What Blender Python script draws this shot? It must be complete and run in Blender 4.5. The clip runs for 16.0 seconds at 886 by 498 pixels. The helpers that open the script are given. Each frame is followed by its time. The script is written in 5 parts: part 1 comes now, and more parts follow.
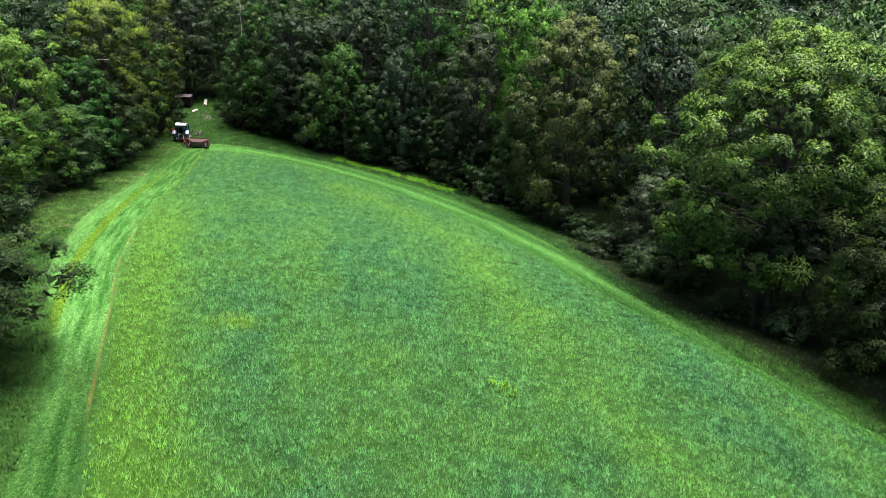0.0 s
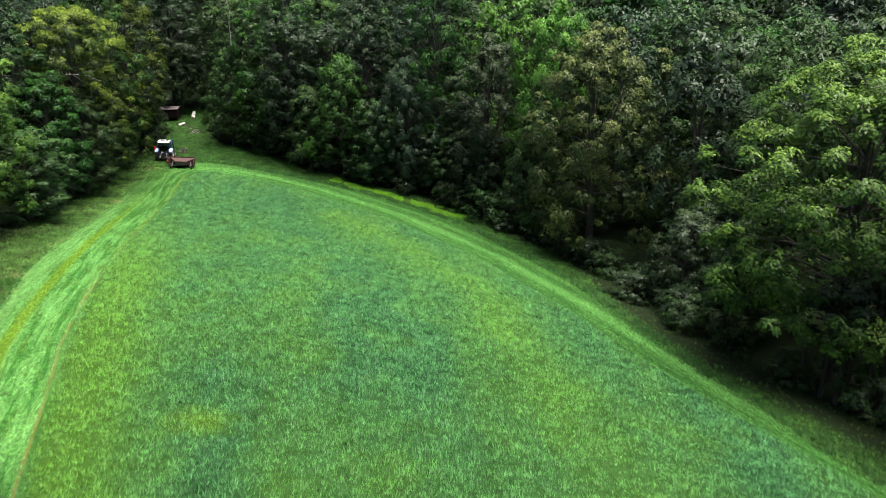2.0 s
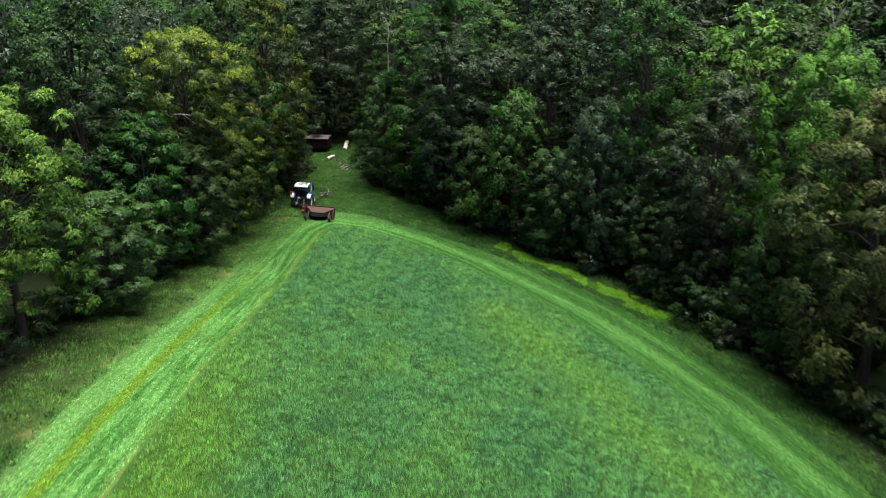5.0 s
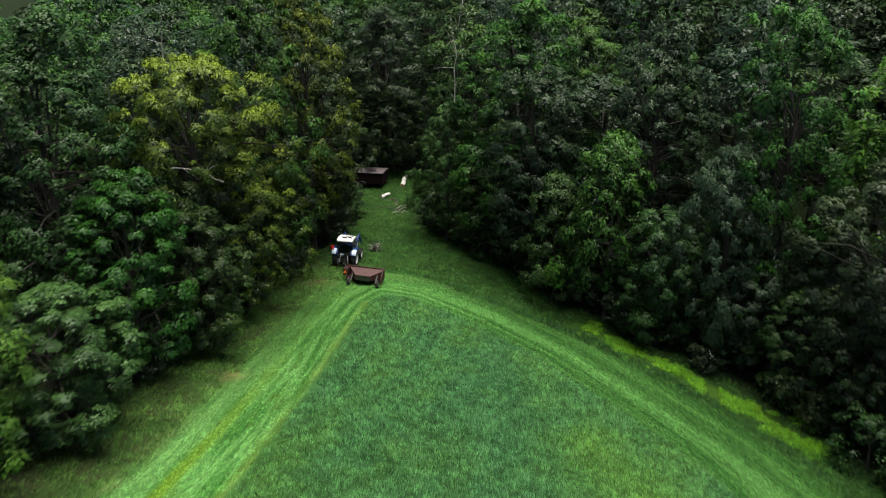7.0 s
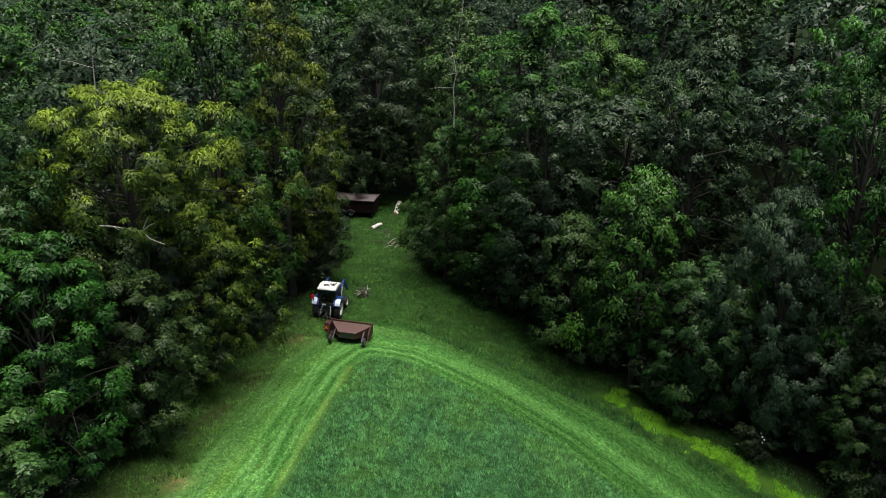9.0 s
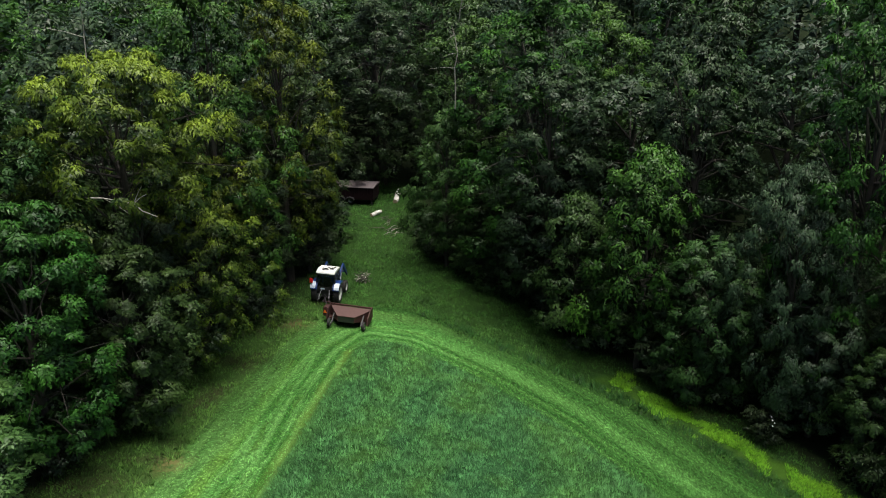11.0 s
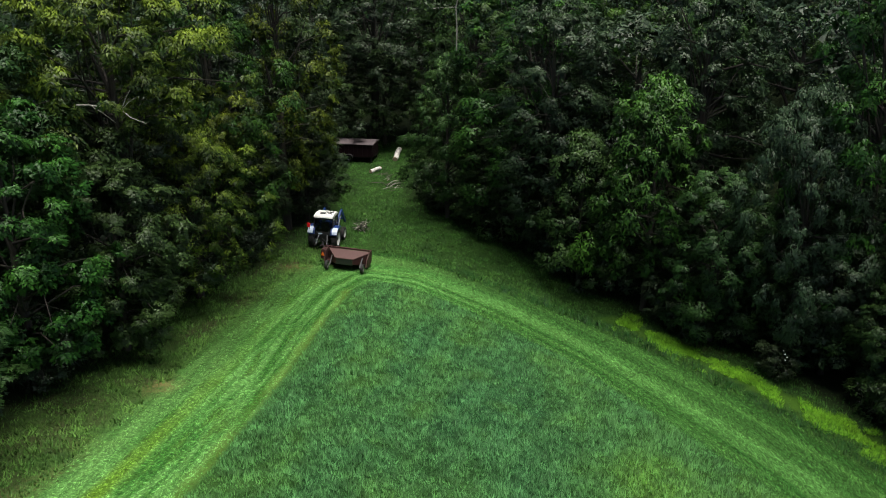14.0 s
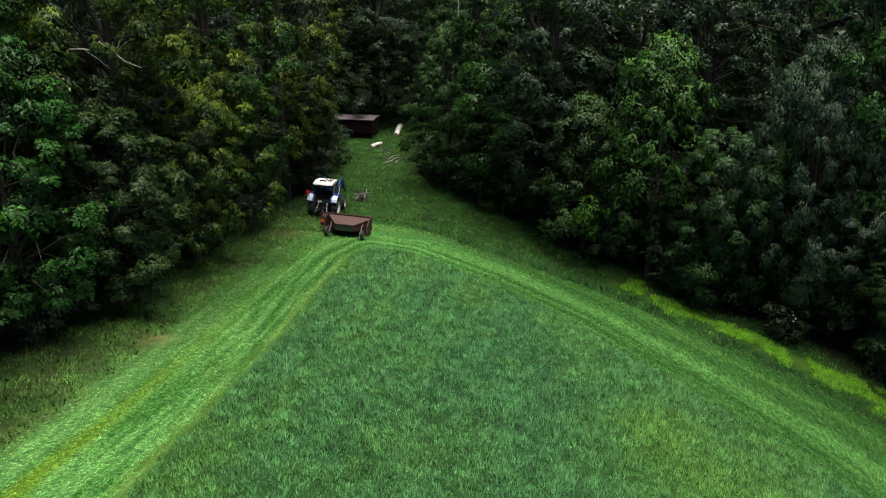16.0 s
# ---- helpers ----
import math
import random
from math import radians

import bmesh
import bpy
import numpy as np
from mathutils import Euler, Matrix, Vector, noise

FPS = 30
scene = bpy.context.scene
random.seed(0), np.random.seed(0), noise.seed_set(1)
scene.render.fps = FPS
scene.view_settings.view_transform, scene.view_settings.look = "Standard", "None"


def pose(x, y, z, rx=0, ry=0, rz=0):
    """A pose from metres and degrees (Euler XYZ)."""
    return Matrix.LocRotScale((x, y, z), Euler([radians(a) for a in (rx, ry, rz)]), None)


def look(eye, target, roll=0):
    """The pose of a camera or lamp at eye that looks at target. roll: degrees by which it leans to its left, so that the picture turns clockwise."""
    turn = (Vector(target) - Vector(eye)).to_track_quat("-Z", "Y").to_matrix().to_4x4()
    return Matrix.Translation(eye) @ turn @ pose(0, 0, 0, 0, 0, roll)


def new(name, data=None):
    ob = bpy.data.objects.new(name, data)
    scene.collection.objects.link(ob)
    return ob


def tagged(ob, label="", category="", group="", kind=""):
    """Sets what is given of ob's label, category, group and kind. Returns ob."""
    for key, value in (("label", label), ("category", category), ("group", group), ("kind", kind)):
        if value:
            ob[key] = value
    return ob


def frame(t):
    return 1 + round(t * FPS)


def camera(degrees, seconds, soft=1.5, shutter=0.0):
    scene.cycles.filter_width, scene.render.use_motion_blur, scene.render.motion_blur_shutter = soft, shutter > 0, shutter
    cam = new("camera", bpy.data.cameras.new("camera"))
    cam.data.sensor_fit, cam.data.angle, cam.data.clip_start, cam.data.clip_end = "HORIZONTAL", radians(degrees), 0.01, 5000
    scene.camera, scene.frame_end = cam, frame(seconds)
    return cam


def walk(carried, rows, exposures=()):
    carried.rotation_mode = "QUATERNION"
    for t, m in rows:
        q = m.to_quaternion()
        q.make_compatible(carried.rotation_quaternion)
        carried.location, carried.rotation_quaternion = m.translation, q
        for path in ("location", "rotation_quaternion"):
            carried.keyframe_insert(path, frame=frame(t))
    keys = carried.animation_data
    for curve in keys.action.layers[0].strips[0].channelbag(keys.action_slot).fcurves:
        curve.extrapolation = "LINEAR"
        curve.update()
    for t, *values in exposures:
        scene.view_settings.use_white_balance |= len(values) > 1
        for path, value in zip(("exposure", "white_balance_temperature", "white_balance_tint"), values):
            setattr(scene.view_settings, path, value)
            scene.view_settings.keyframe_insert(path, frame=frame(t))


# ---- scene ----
cam = camera(56.5, 16.0, soft=1.0, shutter=0.6)
METRES, EYE, TILT, LEAN, TURN = 60.0, 22.5, -20.5, 0.0, 0.0
ROWS = [
    (0.0, 0.0, 0.0, 0.0, -0.0, 0.0, 0.0),
    (0.5, -0.0031, 0.0253, 0.0091, 0.0, 0.02, -0.02),
    (1.0, -0.0062, 0.0571, 0.0211, 0.0, 0.02, -0.04),
    (1.5, -0.0093, 0.0942, 0.0356, -0.0, 0.02, -0.06),
    (2.0, -0.0125, 0.1361, 0.0518, -0.01, 0.04, -0.09),
    (2.5, -0.0165, 0.1816, 0.0697, -0.01, 0.05, -0.11),
    (2.7, -0.0194, 0.2007, 0.0774, 0.0, 0.05, -0.12),
    (2.8, -0.0209, 0.2105, 0.0813, 0.33, 0.05, -0.23),
    (2.9, -0.0224, 0.2204, 0.0853, 1.5, 0.04, -0.64),
    (3.0, -0.0238, 0.2305, 0.0892, 3.05, 0.03, -1.18),
    (3.1, -0.0247, 0.241, 0.093, 4.75, -0.02, -1.77),
    (3.2, -0.0255, 0.2516, 0.0968, 6.4, -0.06, -2.34),
    (3.3, -0.0263, 0.2623, 0.1007, 8.05, -0.1, -2.92),
    (3.4, -0.0271, 0.273, 0.1045, 9.25, -0.14, -3.34),
    (3.5, -0.028, 0.2838, 0.1084, 9.81, -0.15, -3.53),
    (4.0, -0.0345, 0.3364, 0.1288, 10.05, -0.16, -3.61),
    (4.2, -0.0379, 0.3578, 0.137, 10.06, -0.16, -3.62),
    (6.3, -0.094, 0.5917, 0.2232, 14.02, -0.22, -4.98),
    (6.5, -0.1007, 0.6146, 0.2316, 14.14, -0.22, -5.02),
    (6.6, -0.1042, 0.6264, 0.2358, 14.63, -0.25, -5.19),
    (6.7, -0.1076, 0.638, 0.24, 15.34, -0.29, -5.43),
    (6.8, -0.1111, 0.6495, 0.2442, 15.7, -0.32, -5.55),
    (6.9, -0.1145, 0.6609, 0.2485, 15.88, -0.33, -5.61),
    (7.0, -0.118, 0.6721, 0.2527, 15.94, -0.33, -5.63),
    (7.5, -0.1349, 0.7248, 0.2739, 15.91, -0.33, -5.61),
    (8.0, -0.148, 0.765, 0.2895, 15.89, -0.31, -5.55),
    (8.2, -0.1515, 0.7775, 0.294, 15.89, -0.3, -5.55),
    (10.3, -0.1655, 0.8212, 0.2982, 15.82, -0.26, -5.52),
    (10.5, -0.1656, 0.8225, 0.2951, 15.82, -0.26, -5.52),
    (11.0, -0.1659, 0.8256, 0.286, 15.82, -0.26, -5.52),
    (11.5, -0.1668, 0.8288, 0.2759, 15.82, -0.28, -5.51),
    (12.0, -0.1671, 0.8324, 0.266, 15.8, -0.3, -5.53),
    (12.5, -0.167, 0.8363, 0.2568, 15.8, -0.35, -5.53),
    (13.0, -0.167, 0.8404, 0.2478, 15.82, -0.4, -5.53),
    (13.5, -0.1675, 0.8445, 0.2392, 15.81, -0.42, -5.53),
    (14.0, -0.1679, 0.8484, 0.2313, 15.82, -0.49, -5.53),
    (14.5, -0.1678, 0.8519, 0.2234, 15.85, -0.52, -5.52),
    (15.0, -0.1683, 0.8551, 0.2156, 15.84, -0.52, -5.52),
    (15.5, -0.1686, 0.8579, 0.2079, 15.86, -0.55, -5.54),
    (16.0, -0.1689, 0.8607, 0.1999, 15.88, -0.57, -5.55),
]
walk(cam, [(t, pose(0, 0, EYE, TILT, LEAN, TURN) @ pose(METRES * x, METRES * y, METRES * z, 90 + pitch, roll, yaw)) for t, x, y, z, yaw, pitch, roll in ROWS],
     [(0.0, 1.0), (4.0, 0.8), (7.0, 0.42), (11.0, 0.3), (13.0, 0.27), (16.0, 0.33)])

# ---------------------------------------------------------------- light
world = bpy.data.worlds.new("overcast_sky")
scene.world = world
world.use_nodes = True
wn = world.node_tree
sky = wn.nodes.new("ShaderNodeTexSky")
sky.sky_type = "NISHITA"
sky.sun_disc = False
sky.sun_elevation = radians(81)
sky.sun_rotation = radians(115)
sky.air_density, sky.dust_density, sky.ozone_density = 1.0, 4.0, 0.6
wn.links.new(sky.outputs[0], wn.nodes["Background"].inputs[0])
wn.nodes["Background"].inputs[1].default_value = 0.082
sun_data = bpy.data.lights.new("sun", "SUN")
sun_data.energy, sun_data.angle, sun_data.color = 4.35, radians(48), (1.0, 0.97, 0.90)
sun = new("sun", sun_data)
# a veiled sun, high over the field, behind and to the right
sun.matrix_world = look((7, 53, 85), (-5, 58, 0))


# ---------------------------------------------------------------- materials
def nodes_of(name):
    m = bpy.data.materials.new(name)
    m.use_nodes = True
    nt = m.node_tree
    return m, nt, nt.nodes["Principled BSDF"]


def add(nt, kind, **props):
    n = nt.nodes.new(kind)
    for k, v in props.items():
        if k == "op":
            n.operation = v
        elif k == "blend":
            n.blend_type = v
    return n


def noise_tex(nt, vec, scale, detail=3.0, rough=0.55):
    n = nt.nodes.new("ShaderNodeTexNoise")
    n.inputs["Scale"].default_value = scale
    n.inputs["Detail"].default_value = detail
    n.inputs["Roughness"].default_value = rough
    if vec is not None:
        nt.links.new(vec, n.inputs["Vector"])
    return n.outputs["Fac"]


def ramp(nt, fac, stops):
    r = nt.nodes.new("ShaderNodeValToRGB")
    el = r.color_ramp.elements
    while len(el) < len(stops):
        el.new(0.5)
    for e, (p, c) in zip(el, stops):
        e.position = p
        e.color = (*c, 1) if len(c) == 3 else c
    nt.links.new(fac, r.inputs["Fac"])
    return r.outputs["Color"]


def mix(nt, fac, a, b, blend="MIX"):
    n = nt.nodes.new("ShaderNodeMix")
    n.data_type = "RGBA"
    n.blend_type = blend
    for sock, v in ((n.inputs["Factor"], fac), (n.inputs["A"], a), (n.inputs["B"], b)):
        if isinstance(v, (int, float)):
            sock.default_value = v
        elif isinstance(v, tuple):
            sock.default_value = (*v, 1)
        else:
            nt.links.new(v, sock)
    return n.outputs["Result"]


def calc(nt, op, a, b=0.0):
    n = add(nt, "ShaderNodeMath", op=op)
    for i, v in enumerate((a, b)):
        if isinstance(v, (int, float)):
            n.inputs[i].default_value = v
        else:
            nt.links.new(v, n.inputs[i])
    return n.outputs[0]


def grey(v):
    return (v, v, v)


def paint(name, col, rough=0.4, metal=0.0, dirt=0.35, dirt_col=(0.06, 0.05, 0.035), scale=3.0, bump=0.02):
    """Painted or worn hard surface with dust, streaks and fine relief."""
    m, nt, b = nodes_of(name)
    co = nt.nodes.new("ShaderNodeTexCoord").outputs["Object"]
    big = noise_tex(nt, co, scale, 5, 0.65)
    fine = noise_tex(nt, co, scale * 14, 3, 0.6)
    k = ramp(nt, big, [(0.42, grey(0)), (0.72, grey(1))])
    c = mix(nt, calc(nt, "MULTIPLY", k, dirt), col, dirt_col)
    c = mix(nt, 0.35, c, ramp(nt, fine, [(0.2, tuple(x * 0.55 for x in col)), (0.8, tuple(min(1, x * 1.25) for x in col))]))
    nt.links.new(c, b.inputs["Base Color"])
    nt.links.new(calc(nt, "ADD", calc(nt, "MULTIPLY", big, 0.35), rough - 0.15), b.inputs["Roughness"])
    b.inputs["Metallic"].default_value = metal
    bp = nt.nodes.new("ShaderNodeBump")
    bp.inputs["Strength"].default_value = 0.35
    bp.inputs["Distance"].default_value = bump
    nt.links.new(fine, bp.inputs["Height"])
    nt.links.new(bp.outputs[0], b.inputs["Normal"])
    return m


def leafage(name, low, high, tip, gloss=0.42, through_light=0.14):
    """Leaves: every leaf a little different, whole boughs lighter or darker, light passing through."""
    m, nt, b = nodes_of(name)
    co = nt.nodes.new("ShaderNodeTexCoord").outputs["Object"]
    isl = nt.nodes.new("ShaderNodeNewGeometry").outputs["Random Per Island"]
    info = nt.nodes.new("ShaderNodeObjectInfo").outputs["Random"]
    patch = noise_tex(nt, co, 0.42, 3, 0.6)
    # carries young shoots and also the top light painted on upward sprays
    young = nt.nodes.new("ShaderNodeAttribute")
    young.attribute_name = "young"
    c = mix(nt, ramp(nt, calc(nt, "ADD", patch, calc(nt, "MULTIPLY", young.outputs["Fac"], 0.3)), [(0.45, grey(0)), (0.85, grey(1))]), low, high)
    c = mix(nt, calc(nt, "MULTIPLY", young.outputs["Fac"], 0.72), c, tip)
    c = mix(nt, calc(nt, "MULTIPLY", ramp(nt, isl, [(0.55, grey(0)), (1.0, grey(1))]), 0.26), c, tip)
    hsv = nt.nodes.new("ShaderNodeHueSaturation")
    nt.links.new(c, hsv.inputs["Color"])
    nt.links.new(calc(nt, "ADD", 0.76, calc(nt, "MULTIPLY", isl, 0.5)), hsv.inputs["Value"])
    nt.links.new(calc(nt, "ADD", 0.485, calc(nt, "MULTIPLY", info, 0.03)), hsv.inputs["Hue"])
    col = hsv.outputs["Color"]
    nt.links.new(col, b.inputs["Base Color"])
    b.inputs["Roughness"].default_value = gloss
    b.inputs["Specular IOR Level"].default_value = 0.27
    tr = nt.nodes.new("ShaderNodeBsdfTranslucent")
    nt.links.new(col, tr.inputs["Color"])
    ms = nt.nodes.new("ShaderNodeMixShader")
    ms.inputs[0].default_value = through_light
    nt.links.new(b.outputs[0], ms.inputs[1])
    nt.links.new(tr.outputs[0], ms.inputs[2])
    nt.links.new(ms.outputs[0], nt.nodes["Material Output"].inputs["Surface"])
    return m


def sward(nt, dark, mid, light, patch_at=None, patch_col=None, band=None):
    """Colour of grass by its place: bands along the mowing, patches, mottling."""
    pos = nt.nodes.new("ShaderNodeNewGeometry")
    mp = nt.nodes.new("ShaderNodeMapping")
    mp.inputs["Rotation"].default_value = (0, 0, radians(-16))
    mp.inputs["Scale"].default_value = (1.0, 0.28, 1.0)
    nt.links.new(pos.outputs["Position"], mp.inputs["Vector"])
    bands = noise_tex(nt, mp.outputs[0], 0.17, 3, 0.55)
    clumps = noise_tex(nt, pos.outputs["Position"], 1.15, 5, 0.7)
    fleck = noise_tex(nt, pos.outputs["Position"], 0.5, 3, 0.6)
    mott = calc(nt, "ADD", calc(nt, "MULTIPLY", clumps, 0.8), calc(nt, "MULTIPLY", fleck, 0.2))
    c = mix(nt, ramp(nt, mott, [(0.40, grey(0)), (0.57, grey(1))]), dark, mid)
    k = ramp(nt, bands, [(0.46, grey(0)), (0.64, grey(1))])
    c = mix(nt, calc(nt, "MULTIPLY", k, 0.3), c, band or light)
    zones = noise_tex(nt, pos.outputs["Position"], 0.33, 4, 0.62)
    c = mix(nt, calc(nt, "MULTIPLY", ramp(nt, zones, [(0.50, grey(0)), (0.66, grey(1))]), 0.26), c, band or light)
    lush = nt.nodes.new("ShaderNodeAttribute")
    lush.attribute_name = "lush"
    c = mix(nt, calc(nt, "MULTIPLY", lush.outputs["Fac"], 0.8), c, band or light)
    if patch_at:
        dv = add(nt, "ShaderNodeVectorMath", op="DISTANCE")
        nt.links.new(pos.outputs["Position"], dv.inputs[0])
        dv.inputs[1].default_value = patch_at
        d = calc(nt, "ADD", dv.outputs["Value"], calc(nt, "MULTIPLY", clumps, 2.2))
        c = mix(nt, ramp(nt, calc(nt, "MULTIPLY", d, 0.25), [(0.35, grey(0.8)), (0.7, grey(0))]), c, patch_col)
    return c


def herb(name, dark, mid, light, through_light=0.2, patch_at=None, patch_col=None, band=None):
    """Grass and weeds: the sward's colour, single blades and tufts lighter or darker."""
    m, nt, b = nodes_of(name)
    isl = nt.nodes.new("ShaderNodeNewGeometry").outputs["Random Per Island"]
    c = sward(nt, dark, mid, light, patch_at, patch_col, band)
    c = mix(nt, calc(nt, "MULTIPLY", ramp(nt, isl, [(0.5, grey(0)), (1.0, grey(1))]), 0.42), c, light)
    hsv = nt.nodes.new("ShaderNodeHueSaturation")
    nt.links.new(c, hsv.inputs["Color"])
    tone = nt.nodes.new("ShaderNodeAttribute")
    tone.attribute_name = "tone"
    nt.links.new(calc(nt, "ADD", calc(nt, "ADD", 0.42, calc(nt, "MULTIPLY", isl, 0.25)), calc(nt, "MULTIPLY", tone.outputs["Fac"], 1.18)), hsv.inputs["Value"])
    col = hsv.outputs["Color"]
    nt.links.new(col, b.inputs["Base Color"])
    b.inputs["Roughness"].default_value = 0.5
    b.inputs["Specular IOR Level"].default_value = 0.14
    tr = nt.nodes.new("ShaderNodeBsdfTranslucent")
    nt.links.new(col, tr.inputs["Color"])
    ms = nt.nodes.new("ShaderNodeMixShader")
    ms.inputs[0].default_value = through_light
    nt.links.new(b.outputs[0], ms.inputs[1])
    nt.links.new(tr.outputs[0], ms.inputs[2])
    nt.links.new(ms.outputs[0], nt.nodes["Material Output"].inputs["Surface"])
    return m


def swath_colour(nt):
    """Cut hay in long streaks that run beside the standing crop."""
    at = nt.nodes.new("ShaderNodeAttribute")
    at.attribute_name = "across"
    geo = nt.nodes.new("ShaderNodeNewGeometry").outputs["Position"]
    sep = nt.nodes.new("ShaderNodeSeparateXYZ")
    nt.links.new(geo, sep.inputs[0])
    com = nt.nodes.new("ShaderNodeCombineXYZ")
    nt.links.new(calc(nt, "MULTIPLY", at.outputs["Fac"], 2.6), com.inputs[0])
    nt.links.new(calc(nt, "MULTIPLY", sep.outputs["Y"], 0.16), com.inputs[1])
    streak = noise_tex(nt, com.outputs[0], 1.0, 4, 0.6)
    tuft = noise_tex(nt, geo, 3.2, 5, 0.7)
    c = mix(nt, ramp(nt, calc(nt, "ADD", calc(nt, "MULTIPLY", streak, 0.75), calc(nt, "MULTIPLY", tuft, 0.25)), [(0.42, grey(0)), (0.58, grey(1))]), (0.054, 0.200, 0.034), (0.190, 0.450, 0.122))
    c = mix(nt, calc(nt, "MULTIPLY", ramp(nt, tuft, [(0.45, grey(0)), (0.7, grey(1))]), 0.4), c, (0.11, 0.30, 0.036))
    com2 = nt.nodes.new("ShaderNodeCombineXYZ")
    nt.links.new(calc(nt, "ADD", calc(nt, "MULTIPLY", at.outputs["Fac"], 1.7), 40.0), com2.inputs[0])
    nt.links.new(calc(nt, "MULTIPLY", sep.outputs["Y"], 0.30), com2.inputs[1])
    thin = noise_tex(nt, com2.outputs[0], 1.0, 5, 0.65)
    # thinner rows where the olive stubble shows
    c = mix(nt, calc(nt, "MULTIPLY", ramp(nt, thin, [(0.52, grey(0)), (0.64, grey(1))]), 0.6), c, (0.092, 0.190, 0.026))
    fr = nt.nodes.new("ShaderNodeAttribute")
    fr.attribute_name = "fresh"
    newest = ramp(nt, fr.outputs["Fac"], [(0.6, grey(0)), (0.9, grey(1))])
    # where it was cut earlier the outer rows have gone olive
    stale = ramp(nt, calc(nt, "MULTIPLY", calc(nt, "ADD", at.outputs["Fac"], calc(nt, "MULTIPLY", streak, 2.0)), 0.1), [(0.34, grey(0.75)), (0.44, grey(0))])
    stale = calc(nt, "SUBTRACT", 0.75, stale)
    c = mix(nt, calc(nt, "MULTIPLY", stale, calc(nt, "SUBTRACT", 1.0, newest)), c, mix(nt, streak, (0.050, 0.130, 0.020), (0.085, 0.150, 0.034)))
    mint = ramp(nt, calc(nt, "MULTIPLY", calc(nt, "ABSOLUTE", calc(nt, "SUBTRACT", at.outputs["Fac"], 3.5)), 0.5), [(0.1, grey(0.55)), (0.45, grey(0))])
    c = mix(nt, calc(nt, "MULTIPLY", mint, calc(nt, "ADD", 0.35, calc(nt, "MULTIPLY", newest, 0.65))), c, (0.180, 0.400, 0.110))
    # a yellower ridge between two swaths, paler hay beyond it
    ridge = ramp(nt, calc(nt, "MULTIPLY", calc(nt, "ABSOLUTE", calc(nt, "SUBTRACT", at.outputs["Fac"], 2.45)), 0.5), [(0.07, grey(0.9)), (0.22, grey(0))])
    c = mix(nt, calc(nt, "MULTIPLY", ridge, newest), c, (0.150, 0.285, 0.022))
    # older cut, its green lowered further in place of shade from the big trees
    old = mix(nt, ramp(nt, streak, [(0.40, grey(0)), (0.68, grey(1))]), (0.019, 0.072, 0.012), (0.041, 0.118, 0.021))
    line = ramp(nt, calc(nt, "ABSOLUTE", calc(nt, "SUBTRACT", at.outputs["Fac"], 2.1)), [(0.2, grey(0.65)), (0.85, grey(0))])
    old = mix(nt, line, old, mix(nt, tuft, (0.048, 0.148, 0.028), (0.100, 0.236, 0.058)))
    # rows of the older cut: dark furrows between paler ones
    for at_d, width, tone in ((3.4, 0.5, (0.018, 0.066, 0.011)), (4.2, 0.5, (0.056, 0.155, 0.030)), (5.1, 0.7, (0.020, 0.074, 0.012))):
        row = ramp(nt, calc(nt, "ABSOLUTE", calc(nt, "SUBTRACT", calc(nt, "ADD", at.outputs["Fac"], calc(nt, "MULTIPLY", streak, 0.8)), at_d + 0.4)), [(width * 0.25, grey(0.6)), (width, grey(0))])
        old = mix(nt, row, old, tone)
    c = mix(nt, fr.outputs["Fac"], old, c)
    crumb = noise_tex(nt, geo, 7.0, 4, 0.7)
    return mix(nt, 1.0, c, ramp(nt, crumb, [(0.32, grey(0.66)), (0.66, grey(1.72))]), "MULTIPLY")


def hay_clippings(name):
    m, nt, b = nodes_of(name)
    isl = nt.nodes.new("ShaderNodeNewGeometry").outputs["Random Per Island"]
    hsv = nt.nodes.new("ShaderNodeHueSaturation")
    nt.links.new(mix(nt, 1.0, swath_colour(nt), (1.25, 1.25, 1.25), "MULTIPLY"), hsv.inputs["Color"])
    nt.links.new(calc(nt, "ADD", 0.6, calc(nt, "MULTIPLY", isl, 0.8)), hsv.inputs["Value"])
    nt.links.new(hsv.outputs["Color"], b.inputs["Base Color"])
    b.inputs["Roughness"].default_value = 0.7
    b.inputs["Specular IOR Level"].default_value = 0.1
    return m


def bark(name, dark, light, scale=6.0):
    m, nt, b = nodes_of(name)
    co = nt.nodes.new("ShaderNodeTexCoord").outputs["Object"]
    mp = nt.nodes.new("ShaderNodeMapping")
    mp.inputs["Scale"].default_value = (1, 1, 0.2)
    nt.links.new(co, mp.inputs["Vector"])
    f = noise_tex(nt, mp.outputs[0], scale, 6, 0.7)
    g = noise_tex(nt, co, 0.9, 3, 0.6)
    c = mix(nt, ramp(nt, f, [(0.35, grey(0)), (0.65, grey(1))]), dark, light)
    c = mix(nt, calc(nt, "MULTIPLY", ramp(nt, g, [(0.5, grey(0)), (0.75, grey(1))]), 0.5), c, (0.05, 0.07, 0.03))
    nt.links.new(c, b.inputs["Base Color"])
    b.inputs["Roughness"].default_value = 0.9
    bp = nt.nodes.new("ShaderNodeBump")
    bp.inputs["Strength"].default_value = 0.7
    bp.inputs["Distance"].default_value = 0.03
    nt.links.new(f, bp.inputs["Height"])
    nt.links.new(bp.outputs[0], b.inputs["Normal"])
    return m


